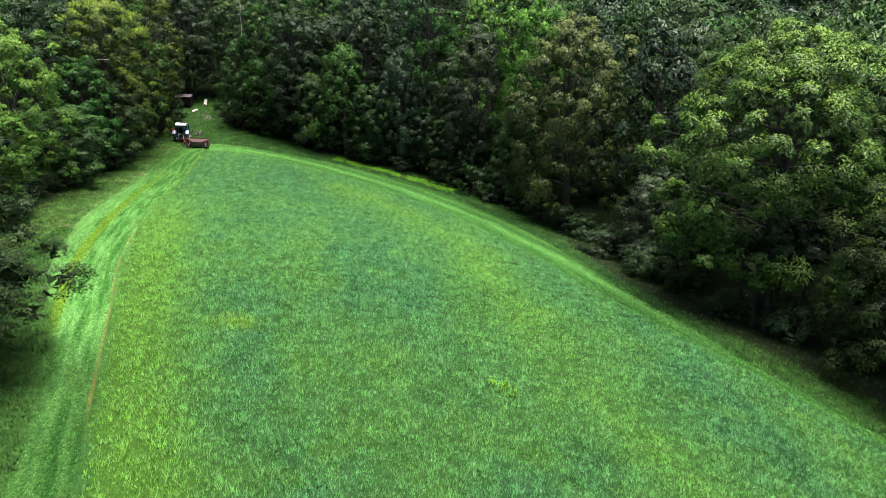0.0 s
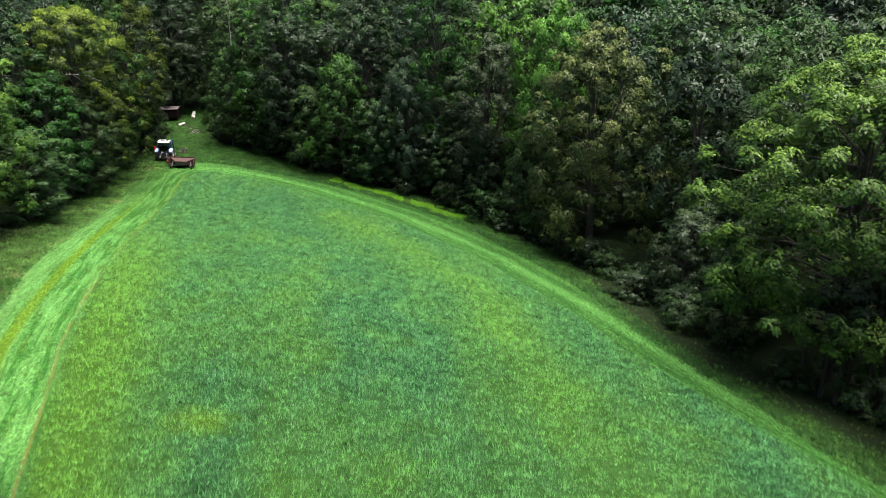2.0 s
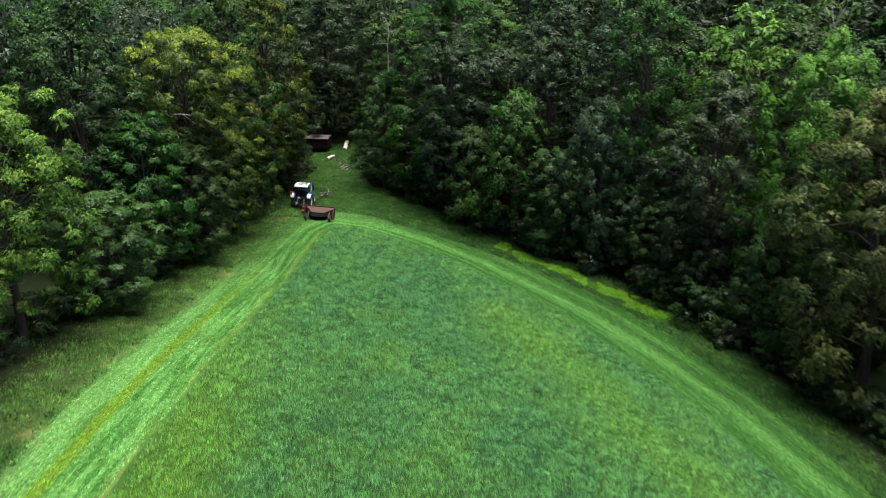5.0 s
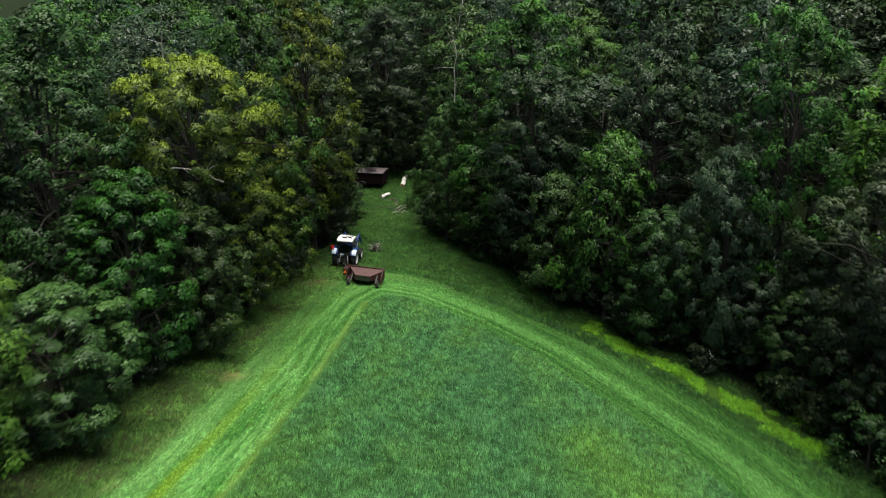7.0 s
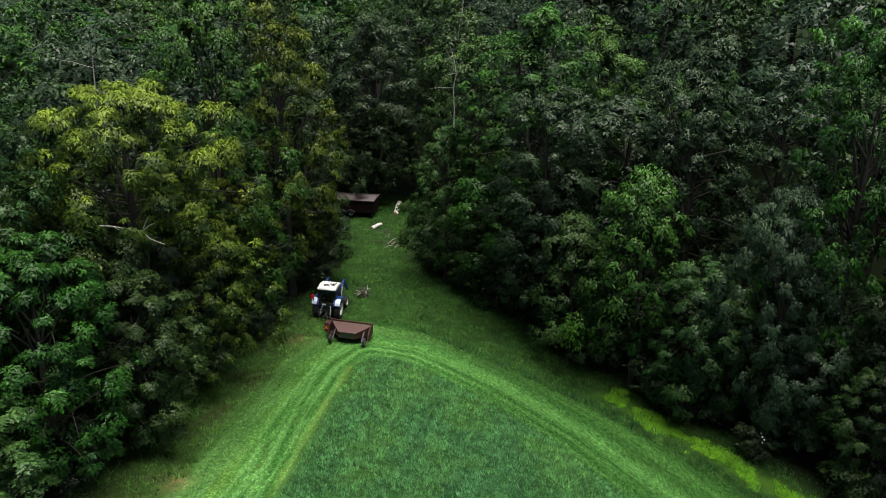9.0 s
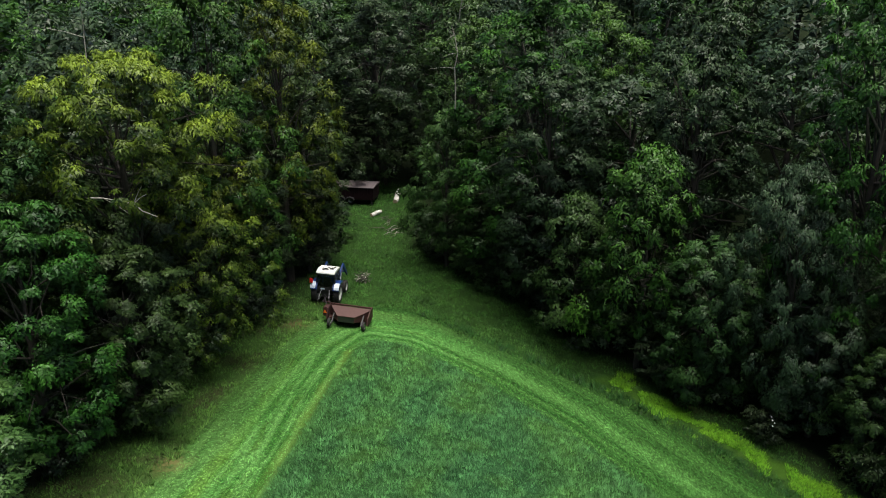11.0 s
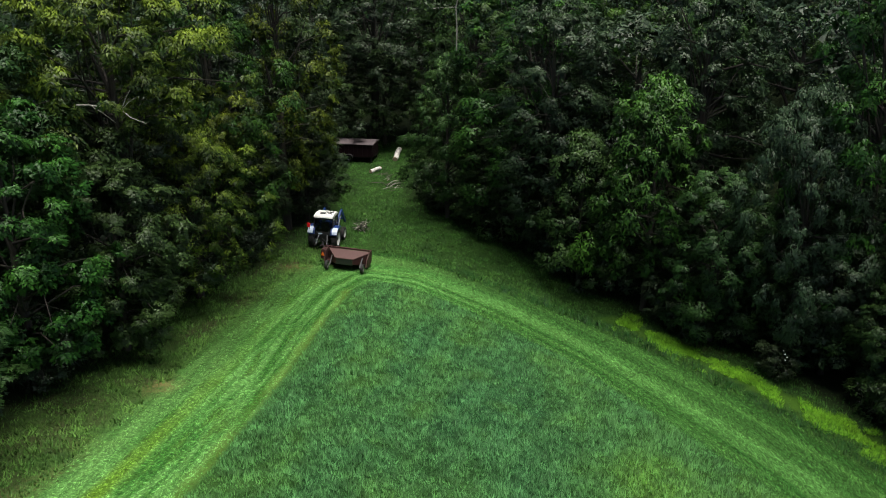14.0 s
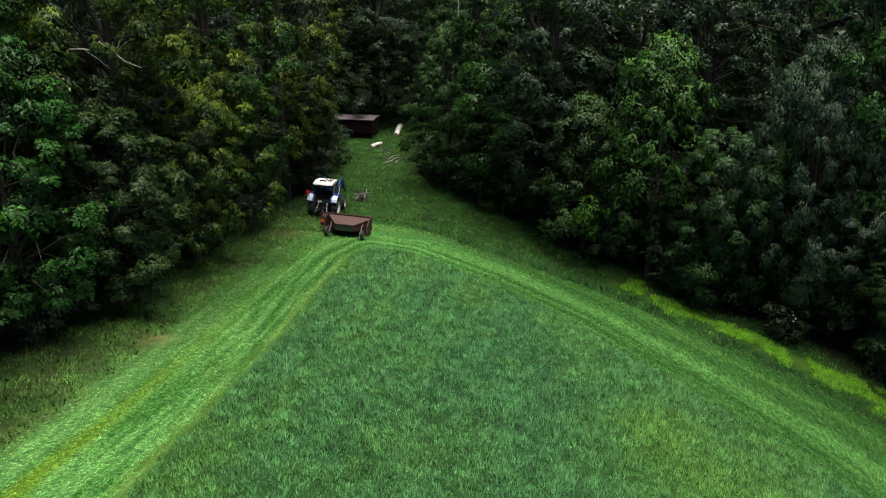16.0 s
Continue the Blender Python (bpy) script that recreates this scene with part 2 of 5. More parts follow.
LEAF = {
    "fresh": leafage("leaf_pale_fresh_green", (0.052, 0.141, 0.020), (0.118, 0.276, 0.036), (0.241, 0.431, 0.063), 0.5, 0.18),
    "bright": leafage("leaf_fresh_green", (0.028, 0.070, 0.013), (0.080, 0.168, 0.024), (0.24, 0.36, 0.05)),
    "soft": leafage("leaf_soft_green", (0.027, 0.071, 0.017), (0.055, 0.128, 0.029), (0.118, 0.223, 0.055)),
    "vivid": leafage("leaf_vivid_green", (0.014, 0.050, 0.009), (0.034, 0.112, 0.015), (0.101, 0.257, 0.031)),
    "olive": leafage("leaf_olive", (0.031, 0.057, 0.015), (0.078, 0.116, 0.028), (0.24, 0.28, 0.075)),
    "yellow": leafage("leaf_yellow_green", (0.016, 0.040, 0.007), (0.070, 0.120, 0.013), (0.28, 0.36, 0.03)),
    "dark": leafage("leaf_dark_green", (0.019, 0.037, 0.016), (0.035, 0.064, 0.025), (0.084, 0.128, 0.051), 0.38, 0.1),
    "green": leafage("leaf_mid_green", (0.020, 0.049, 0.013), (0.039, 0.089, 0.020), (0.091, 0.171, 0.043)),
    "blue": leafage("leaf_blue_green", (0.018, 0.039, 0.019), (0.034, 0.066, 0.03), (0.085, 0.134, 0.065), 0.36, 0.1),
    "maple": leafage("leaf_maple_green", (0.022, 0.061, 0.013), (0.046, 0.118, 0.022), (0.112, 0.230, 0.044)),
    "oak": leafage("leaf_oak", (0.018, 0.041, 0.010), (0.036, 0.072, 0.016), (0.084, 0.128, 0.032)),
}
BARK = bark("bark_grey_brown", (0.018, 0.015, 0.012), (0.055, 0.046, 0.038))
DEADWOOD = bark("bleached_dead_wood", (0.22, 0.20, 0.17), (0.50, 0.47, 0.42), 9)
WEATHERED = bark("weathered_branch_bark", (0.05, 0.042, 0.034), (0.17, 0.15, 0.125), 9)
BIRCH = bark("pale_log_bark", (0.34, 0.33, 0.30), (0.78, 0.76, 0.70), 5)
CUTWOOD = paint("sawn_log_end", (0.42, 0.33, 0.2), 0.85, 0, 0.3)
HAY = dict(dark=(0.026, 0.104, 0.031), mid=(0.063, 0.205, 0.068), light=(0.120, 0.318, 0.102),
           patch_at=(-10.0, 36.0, 5.0), patch_col=(0.150, 0.315, 0.03), band=(0.122, 0.285, 0.027))
TALL = herb("standing_hay", **HAY)
MOWN = hay_clippings("cut_hay_clippings")
WEED_SHADED = herb("rough_weeds_shaded", (0.018, 0.062, 0.011), (0.036, 0.106, 0.016), (0.075, 0.165, 0.030), band=(0.050, 0.108, 0.019))
DARKGRASS = herb("dark_uncut_edge_grass", (0.008, 0.044, 0.007), (0.016, 0.070, 0.011), (0.032, 0.100, 0.018))
OLIVE = herb("olive_field_margin", (0.040, 0.110, 0.020), (0.072, 0.170, 0.030), (0.130, 0.225, 0.052), band=(0.082, 0.144, 0.030))
LIME = herb("lime_weeds", (0.060, 0.195, 0.010), (0.115, 0.305, 0.012), (0.200, 0.380, 0.028))

BLUE = paint("tractor_blue", (0.006, 0.034, 0.17), 0.35, 0, 0.25)
FENDER = paint("pale_fender_paint", (0.62, 0.70, 0.82), 0.4, 0, 0.15)
WHITE = paint("white_cab_roof", (0.80, 0.80, 0.76), 0.45, 0, 0.12)
BLACK = paint("black_steel", (0.018, 0.018, 0.02), 0.5, 0, 0.3)
RUBBER = paint("tyre_rubber", (0.016, 0.016, 0.016), 0.8, 0, 0.4, (0.08, 0.07, 0.05))
RIM = paint("cream_wheel_rim", (0.72, 0.72, 0.68), 0.45, 0, 0.25)
RUST = paint("faded_rusty_red", (0.050, 0.014, 0.012), 0.7, 0, 0.5, (0.09, 0.05, 0.035))
PLATE = paint("worn_pinkish_plate", (0.092, 0.045, 0.040), 0.65, 0, 0.4, (0.085, 0.047, 0.036))
RED = paint("red_lamp_plastic", (0.75, 0.02, 0.02), 0.3, 0, 0.05)
ORANGE = paint("orange_reflector", (0.85, 0.16, 0.02), 0.4, 0, 0.05)
STEEL = paint("worn_bright_steel", (0.45, 0.45, 0.45), 0.4, 0.8, 0.3)
MAROON = paint("maroon_trailer_side", (0.012, 0.005, 0.007), 0.6, 0, 0.3, (0.015, 0.008, 0.009))
MAROON.node_tree.nodes["Principled BSDF"].inputs["Specular IOR Level"].default_value = 0.12
TRAILER_ROOF = paint("weathered_trailer_roof", (0.13, 0.105, 0.11), 0.8, 0, 0.85, (0.03, 0.022, 0.023), 7.0)
glass, gnt, gb = nodes_of("cab_glass")
gb.inputs["Base Color"].default_value = (0.55, 0.62, 0.62, 1)
gb.inputs["Roughness"].default_value = 0.04
gb.inputs["Transmission Weight"].default_value = 1.0
gb.inputs["IOR"].default_value = 1.45


# ---------------------------------------------------------------- the lie of the land
# edge of the standing hay: up its left side, round the far tip and back down its right side
STAND = np.array([(4, -34), (-1, -10), (-6, 8), (-10.5, 19), (-12.6, 25.5), (-14, 30), (-16.1, 36.8), (-18.0, 42.3), (-19.6, 48.4), (-21.2, 55.6), (-22.6, 62.6),
                  (-23.9, 71.9), (-25.2, 80), (-26.3, 86), (-26.9, 90.5), (-26.6, 92.8), (-24.5, 93.0), (-20, 91.0), (-14.5, 87.6), (-10.6, 84.2),
                  (-6.1, 80.4), (-2, 75.3), (2.0, 69.6), (5.4, 62.4), (7.6, 57.8), (10.2, 50.6), (13.2, 44.6),
                  (16.8, 38.4), (22, 28.5), (28, 14), (33, -6), (36, -34)], float)
# outer edge of what has been mown round it
CUT = np.array([(1, -37), (-4.5, -11), (-9, 4), (-12.0, 14), (-13.9, 23), (-16.9, 32), (-21.0, 40), (-22.6, 44), (-23.6, 47.8), (-25.3, 53.4), (-26.7, 60.2), (-27.6, 67),
                (-28.6, 75), (-30.2, 82.4), (-30.8, 88), (-31.0, 93), (-30.2, 97), (-26.6, 98.4), (-20, 95.2), (-14.7, 93.0), (-10.4, 90.9),
                (-5.0, 87.0), (-1.4, 83.9), (1.4, 80.4), (5.4, 74), (8.8, 66.4), (11.3, 58.3), (13.8, 49.5), (16.9, 41.4), (19.4, 36.2),
                (25.4, 25.6), (31, 13.4), (36.5, -5), (40, -37)], float)
# foot of the woods
WOOD = np.array([(-3, -44), (-9, -14), (-14, 6), (-20.5, 29), (-27.5, 49.9), (-29.2, 56), (-30.6, 63.4), (-32.3, 76), (-33.2, 82), (-33.6, 90), (-33.2, 96), (-34.8, 105),
                 (-36.4, 112), (-41, 121), (-33, 122), (-31.4, 112), (-28.6, 108), (-24.2, 105), (-20.4, 102.4), (-16, 98.8), (-12, 96), (-5.5, 92.6), (0, 87.4),
                 (5.9, 79.6), (10.5, 72.7), (13.5, 62.7), (17.1, 53.3), (20.5, 47.6), (23.6, 42.5), (31, 29), (37, 14), (41, -5), (46, -44)], float)


def inside(px, py, poly):
    res = np.zeros(px.shape, bool)
    a = poly
    b = np.roll(poly, -1, 0)
    for (x0, y0), (x1, y1) in zip(a, b):
        if y0 == y1:
            continue
        res ^= ((y0 > py) != (y1 > py)) & (px < (x1 - x0) * (py - y0) / (y1 - y0) + x0)
    return res


def away(px, py, line):
    """Distance from the points to a line of the plan."""
    best = np.full(px.shape, 1e9)
    for (x0, y0), (x1, y1) in zip(line[:-1], line[1:]):
        dx, dy = x1 - x0, y1 - y0
        t = np.clip(((px - x0) * dx + (py - y0) * dy) / (dx * dx + dy * dy), 0, 1)
        best = np.minimum(best, np.hypot(px - x0 - t * dx, py - y0 - t * dy))
    return best


def side(px, py, line):
    """Signed distance: positive inside the closed line."""
    d = away(px, py, np.vstack([line, line[:1]]))
    return np.where(inside(px, py, line), d, -d)


def ground_z(x, y):
    """Height of the land: a field that falls away to the right and ahead, woods rising gently behind."""
    x, y = np.asarray(x, float), np.asarray(y, float)
    u = np.clip(x, -46, 36) / 30
    v = (np.clip(y, 2, 122) - 65) / 40
    z = 0.134 - 4.5 * u - 5.662 * v - 1.496 * u * u - 0.248 * u * v + 0.565 * v * v + 1.308 * v ** 3
    beyond = np.clip(-side(x, y, WOOD) - 2, 0, 45) * np.clip((x + 24) / 24, 0, 1)
    z = z + 0.30 * beyond + 0.09 * np.clip(y - 120, 0, 160) + 0.05 * np.clip(-46 - x, 0, 120)
    far = np.clip((np.hypot(x, y - 60) - 220) / 300, 0, 1)
    return z * (1 - far) + 6 * far


def gz(x, y):
    return float(ground_z(np.array([x]), np.array([y]))[0])


# ---------------------------------------------------------------- mesh helpers
def raw_mesh(name, verts, tris, mat, smooth=False, normals=None):
    verts, tris = np.ascontiguousarray(verts, np.float32), np.ascontiguousarray(tris, np.int32)
    n, k = tris.shape
    me = bpy.data.meshes.new(name)
    me.vertices.add(len(verts))
    me.vertices.foreach_set("co", verts.ravel())
    me.loops.add(n * k)
    me.loops.foreach_set("vertex_index", tris.ravel())
    me.polygons.add(n)
    me.polygons.foreach_set("loop_start", np.arange(0, n * k, k, dtype=np.int32))
    if smooth:
        me.polygons.foreach_set("use_smooth", np.ones(n, bool))
    me.update()
    me.validate()
    if normals is not None:
        # faces turn their front to the open sky over the field
        a, b, c = (verts[tris[:, i]] for i in range(3))
        g = np.cross(b - a, c - a)
        lit = normals[tris[:, 0]] + np.array([0, -0.9, 0.5])
        flip = (g * lit).sum(1) < 0
        tris = tris.copy()
        tris[flip] = tris[flip][:, [0, 2, 1]]
        me.loops.foreach_set("vertex_index", np.ascontiguousarray(tris, np.int32).ravel())
        me.update()
        me.polygons.foreach_set("use_smooth", np.ones(n, bool))
        me.normals_split_custom_set_from_vertices(np.ascontiguousarray(normals, np.float32))
    if mat:
        me.materials.append(mat)
    return me


def under(ob, parent, m=None):
    ob.parent = parent
    if m is not None:
        ob.matrix_basis = m
    return ob


def part(name, bm, material, parent, label="", bevel=0.0, smooth=False):
    if bevel:
        bmesh.ops.bevel(bm, geom=bm.edges[:], offset=bevel, segments=2, affect="EDGES", clamp_overlap=True)
    me = bpy.data.meshes.new(name)
    bmesh.ops.recalc_face_normals(bm, faces=bm.faces[:])
    bm.to_mesh(me)
    bm.free()
    if smooth:
        for p in me.polygons:
            p.use_smooth = True
    me.materials.append(material)
    ob = new(name, me)
    if parent is not None:
        ob.parent = parent
    return tagged(ob, label)


def box(cx, cy, cz, sx, sy, sz, m=None, bm=None):
    bm = bm or bmesh.new()
    r = bmesh.ops.create_cube(bm, size=1.0, matrix=(m or Matrix.Identity(4)) @ Matrix.Translation((cx, cy, cz)) @ Matrix.Diagonal((sx, sy, sz, 1)))
    return bm


def prism(profile, x0, x1, bm=None):
    """A closed outline of (y, z) drawn out along x."""
    bm = bm or bmesh.new()
    a = [bm.verts.new((x0, y, z)) for y, z in profile]
    b = [bm.verts.new((x1, y, z)) for y, z in profile]
    bm.faces.new(a)
    bm.faces.new(b[::-1])
    for i in range(len(a)):
        j = (i + 1) % len(a)
        bm.faces.new((a[i], b[i], b[j], a[j]))
    return bm


def lathe_x(profile, n=28, bm=None, closed=True):
    """An outline of (x, radius) turned about the x axis."""
    bm = bm or bmesh.new()
    rings = []
    for i in range(n):
        c, s = math.cos(2 * math.pi * i / n), math.sin(2 * math.pi * i / n)
        rings.append([bm.verts.new((x, r * c, r * s)) for x, r in profile])
    k = len(profile)
    for i in range(n):
        a, b = rings[i], rings[(i + 1) % n]
        for j in range(k if closed else k - 1):
            bm.faces.new((a[j], a[(j + 1) % k], b[(j + 1) % k], b[j]))
    return bm


def tube_arrays(points, radii, sides=7):
    """Rings about a bent line: vertices and quads."""
    P = np.array(points, float)
    T = np.gradient(P, axis=0)
    T /= np.linalg.norm(T, axis=1)[:, None] + 1e-9
    ref = np.where(np.abs(T[:, 2:3]) > 0.9, np.array([[1.0, 0, 0]]), np.array([[0, 0, 1.0]]))
    A = np.cross(T, ref)
    A /= np.linalg.norm(A, axis=1)[:, None] + 1e-9
    B = np.cross(T, A)
    ang = np.arange(sides) * 2 * np.pi / sides
    V = P[:, None, :] + (A[:, None, :] * np.cos(ang)[None, :, None] + B[:, None, :] * np.sin(ang)[None, :, None]) * np.array(radii)[:, None, None]
    V = V.reshape(-1, 3)
    F = []
    for i in range(len(P) - 1):
        for j in range(sides):
            k = (j + 1) % sides
            F.append((i * sides + j, i * sides + k, (i + 1) * sides + k, (i + 1) * sides + j))
    return V, np.array(F)


def join(pieces):
    V, F, o = [], [], 0
    for v, f in pieces:
        V.append(v)
        F.append(f + o)
        o += len(v)
    return np.vstack(V), np.vstack(F)


# ---------------------------------------------------------------- ground
def spaced(lo, hi, step, far):
    core = list(np.arange(lo, hi + 1e-6, step))
    d, left, right = step, [], []
    a, b = core[0], core[-1]
    while a > -far or b < far:
        d *= 1.45
        a, b = a - d, b + d
        left.append(a)
        right.append(b)
    return np.array(left[::-1] + core + right)


gx, gy = spaced(-56, 46, 0.55, 2200), spaced(2, 134, 0.55, 2200)
GX, GY = np.meshgrid(gx, gy)
GZ = ground_z(GX, GY)
rng = np.random.default_rng(5)
near = (np.abs(GX + 5) < 60) & (np.abs(GY - 68) < 75)
stand_d, cut_d, wood_d = (side(GX.ravel(), GY.ravel(), p).reshape(GX.shape) for p in (STAND, CUT, WOOD))
GZ = GZ + near * rng.normal(-0.015, 0.01, GX.shape)
# the mown ground lies a little lower
GZ = GZ + near * np.where((cut_d > 0) & (stand_d < 0), -0.02, 0)
nx, ny = len(gx), len(gy)
I = np.arange(nx * ny).reshape(ny, nx)
quads = np.stack([I[:-1, :-1], I[:-1, 1:], I[1:, 1:], I[1:, :-1]], -1).reshape(-1, 4)


LIME_LINE = np.array([(-13.2, 94.2), (-8.6, 91.9), (-5.2, 89.3), (-1.6, 86.8), (0.2, 85.2)])


def freshness(x, y):
    """How pale the cut hay is: most on the long left swath, least on the ring's right side, cut some days before."""
    left = np.clip(-(x + 10.5 + 0.2 * (y - 24)) / 10 + 0.65, 0, 1) * (y < 97)
    return 0.10 + left * (0.95 - 0.40 * np.clip((y - 58) / 24, 0, 1)) * np.clip((y - 24) / 10, 0.18, 1)


LUSH_LINE = np.array([(11, 20), (9.6, 25), (7.5, 30), (5.5, 39), (3.5, 50), (1.2, 60), (-4, 70), (-10, 78)])


def lushness(x, y, d):
    """Yellower bands of hay along the left edge, one line up the middle and, fainter, the far right edge."""
    left = x < -6 - 0.15 * (y - 24)
    v = np.exp(-(((d - 1.2) / 2.6) ** 2)) * left * np.clip((70 - y) / 14, 0.1, 1)
    v = np.maximum(v, 0.2 * np.exp(-(((d - 2.5) / 3.0) ** 2)) * ~left * np.clip((y - 52) / 14, 0, 1))
    return np.maximum(v, 0.6 * np.exp(-((away(x, y, LUSH_LINE) / 2.6) ** 2)))


def soft(d, w):
    return np.clip(d / w + 0.5, 0, 1)


wob = np.array([noise.noise((x * 0.5, y * 0.5, 0)) for x, y in zip(GX.ravel()[::1], GY.ravel()[::1])]).reshape(GX.shape) if GX.size < 90000 else 0
ground_mat, nt, b = nodes_of("field_soil_and_turf")
pos = nt.nodes.new("ShaderNodeNewGeometry").outputs["Position"]
n1, n2, n3 = noise_tex(nt, pos, 0.35, 4, 0.6), noise_tex(nt, pos, 2.6, 5, 0.7), noise_tex(nt, pos, 14, 4, 0.7)


def attr(name):
    a = nt.nodes.new("ShaderNodeAttribute")
    a.attribute_name = name
    return a.outputs["Fac"]


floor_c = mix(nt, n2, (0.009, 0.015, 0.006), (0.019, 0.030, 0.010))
rough_c = mix(nt, ramp(nt, n1, [(0.35, grey(0)), (0.65, grey(1))]), (0.020, 0.062, 0.011), (0.036, 0.090, 0.016))
rough_c = mix(nt, calc(nt, "MULTIPLY", ramp(nt, n2, [(0.5, grey(0)), (0.75, grey(1))]), 0.5), rough_c, (0.050, 0.085, 0.022))
# grass colours multiplied down: shade between the blades painted on the ground
mown_shade_c = mix(nt, 1.0, swath_colour(nt), mix(nt, n3, (0.32, 0.32, 0.3), (0.72, 0.72, 0.68)), "MULTIPLY")
stand_shade_c = mix(nt, 1.0, sward(nt, **HAY), mix(nt, ramp(nt, n3, [(0.35, grey(0)), (0.65, grey(1))]), grey(0.22), grey(0.52)), "MULTIPLY")
bare_c = mix(nt, n3, (0.16, 0.115, 0.045), (0.34, 0.24, 0.11))
rough_c = mix(nt, attr("margin"), rough_c, mix(nt, ramp(nt, n1, [(0.42, grey(0)), (0.6, grey(1))]), mix(nt, n2, (0.032, 0.082, 0.015), (0.068, 0.145, 0.030)), mix(nt, n2, (0.034, 0.052, 0.016), (0.080, 0.094, 0.034))))
# the same painted shade, in speckles, below the rough grass
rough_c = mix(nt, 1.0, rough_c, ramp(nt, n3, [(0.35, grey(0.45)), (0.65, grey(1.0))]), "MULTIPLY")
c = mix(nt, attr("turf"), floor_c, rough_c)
c = mix(nt, attr("mown"), c, mown_shade_c)
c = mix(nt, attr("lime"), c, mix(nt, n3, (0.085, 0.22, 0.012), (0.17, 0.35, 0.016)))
c = mix(nt, attr("standing"), c, stand_shade_c)
c = mix(nt, calc(nt, "MULTIPLY", attr("bare"), ramp(nt, n2, [(0.36, grey(0)), (0.56, grey(1))])), c, bare_c)
nt_sep = nt.nodes.new("ShaderNodeSeparateXYZ")
nt.links.new(pos, nt_sep.inputs[0])
nt_y = nt_sep.outputs["Y"]
edge = ramp(nt, calc(nt, "ABSOLUTE", calc(nt, "ADD", attr("across"), -0.14)), [(0.03, grey(0.55)), (0.10, grey(0))])
edge_far = ramp(nt, calc(nt, "ABSOLUTE", calc(nt, "ADD", attr("across"), -0.2)), [(0.10, grey(0.55)), (0.34, grey(0))])
edge = mix(nt, ramp(nt, calc(nt, "MULTIPLY", nt_y, 0.01), [(0.46, grey(0)), (0.62, grey(1))]), edge, edge_far)
c = mix(nt, calc(nt, "MULTIPLY", edge, attr("seam")), c, mix(nt, ramp(nt, calc(nt, "MULTIPLY", nt_y, 0.01), [(0.46, grey(0)), (0.62, grey(1))]), mix(nt, n2, (0.13, 0.11, 0.03), (0.26, 0.18, 0.05)), mix(nt, n2, (0.13, 0.21, 0.025), (0.25, 0.31, 0.045))))
nt.links.new(c, b.inputs["Base Color"])
b.inputs["Roughness"].default_value = 0.95
b.inputs["Specular IOR Level"].default_value = 0.1
bp = nt.nodes.new("ShaderNodeBump")
bp.inputs["Strength"].default_value = 0.8
bp.inputs["Distance"].default_value = 0.08
nt.links.new(calc(nt, "ADD", n2, n3), bp.inputs["Height"])
nt.links.new(bp.outputs[0], b.inputs["Normal"])

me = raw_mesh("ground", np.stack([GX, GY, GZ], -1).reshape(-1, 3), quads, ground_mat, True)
left_side = GX < -10.5 - 0.2 * (GY - 24)
# a thin line of bare earth along the hay's left edge, and a scuffed patch beside the swath
outer = np.clip(1 - np.abs(cut_d + 0.1) / 0.5, 0, 1) * (left_side & (GY > 45) & (GY < 72)) * np.clip(0.35 + wob, 0, 1) * 0.7
scuff = np.clip(1.1 - np.hypot(GX + 28.8, (GY - 76.5) / 1.5) / 0.6 + 0.6 * wob, 0, 1) * 0.9
scuff2 = np.clip(1.0 - np.hypot(GX + 31.3, (GY - 93.0) / 1.5) / 0.8 + 0.4 * wob, 0, 1) * 0.5
scuff3 = np.clip(1.1 - np.hypot((GX + 8.4) / 1.8, (GY - 93.2) / 0.8) + 0.5 * wob, 0, 1) * 0.3
for key, val in (
    # right of x = 8 the dark floor colour reaches further in, painted tree shade
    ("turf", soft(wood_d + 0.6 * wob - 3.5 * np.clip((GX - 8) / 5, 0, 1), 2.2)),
    ("margin", ((GX + 0.12 * (GY - 90) < -30) & (GY < 97)) * 1.0),
    ("mown", soft(cut_d + 0.25 * wob, 0.7)),
    ("standing", soft(stand_d + 0.1 * wob, 0.5)),
    ("across", np.clip(-stand_d, -1, 30)),
    ("fresh", freshness(GX, GY)),
    ("lush", lushness(GX.ravel(), GY.ravel(), stand_d.ravel()) * (stand_d.ravel() > 0)),
    ("lime", np.clip(1.3 - away(GX.ravel(), GY.ravel(), LIME_LINE).reshape(GX.shape) / 0.8 + 1.6 * wob - 0.5, 0, 0.22) * np.clip(1 - np.abs(GX + 5) / 20, 0, 1)),
    ("bare", np.clip(outer + scuff + scuff2 + scuff3, 0, 1)),
    ("seam", (left_side & (GY > 25)) * np.clip((58 - GY) / 8, 0.5, 1) * (GY < 91) * np.clip(0.8 + 1.2 * wob, 0.2, 1)),
):
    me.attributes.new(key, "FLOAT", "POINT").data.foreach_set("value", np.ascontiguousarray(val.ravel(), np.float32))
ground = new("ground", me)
tagged(ground, "sloping hay field with mown swaths, dark woodland floor and painted tree shade", "ground", kind="structure")


# ---------------------------------------------------------------- grass
def scatter(rng, n, x0, x1, y0, y1):
    return rng.uniform(x0, x1, n), rng.uniform(y0, y1, n)


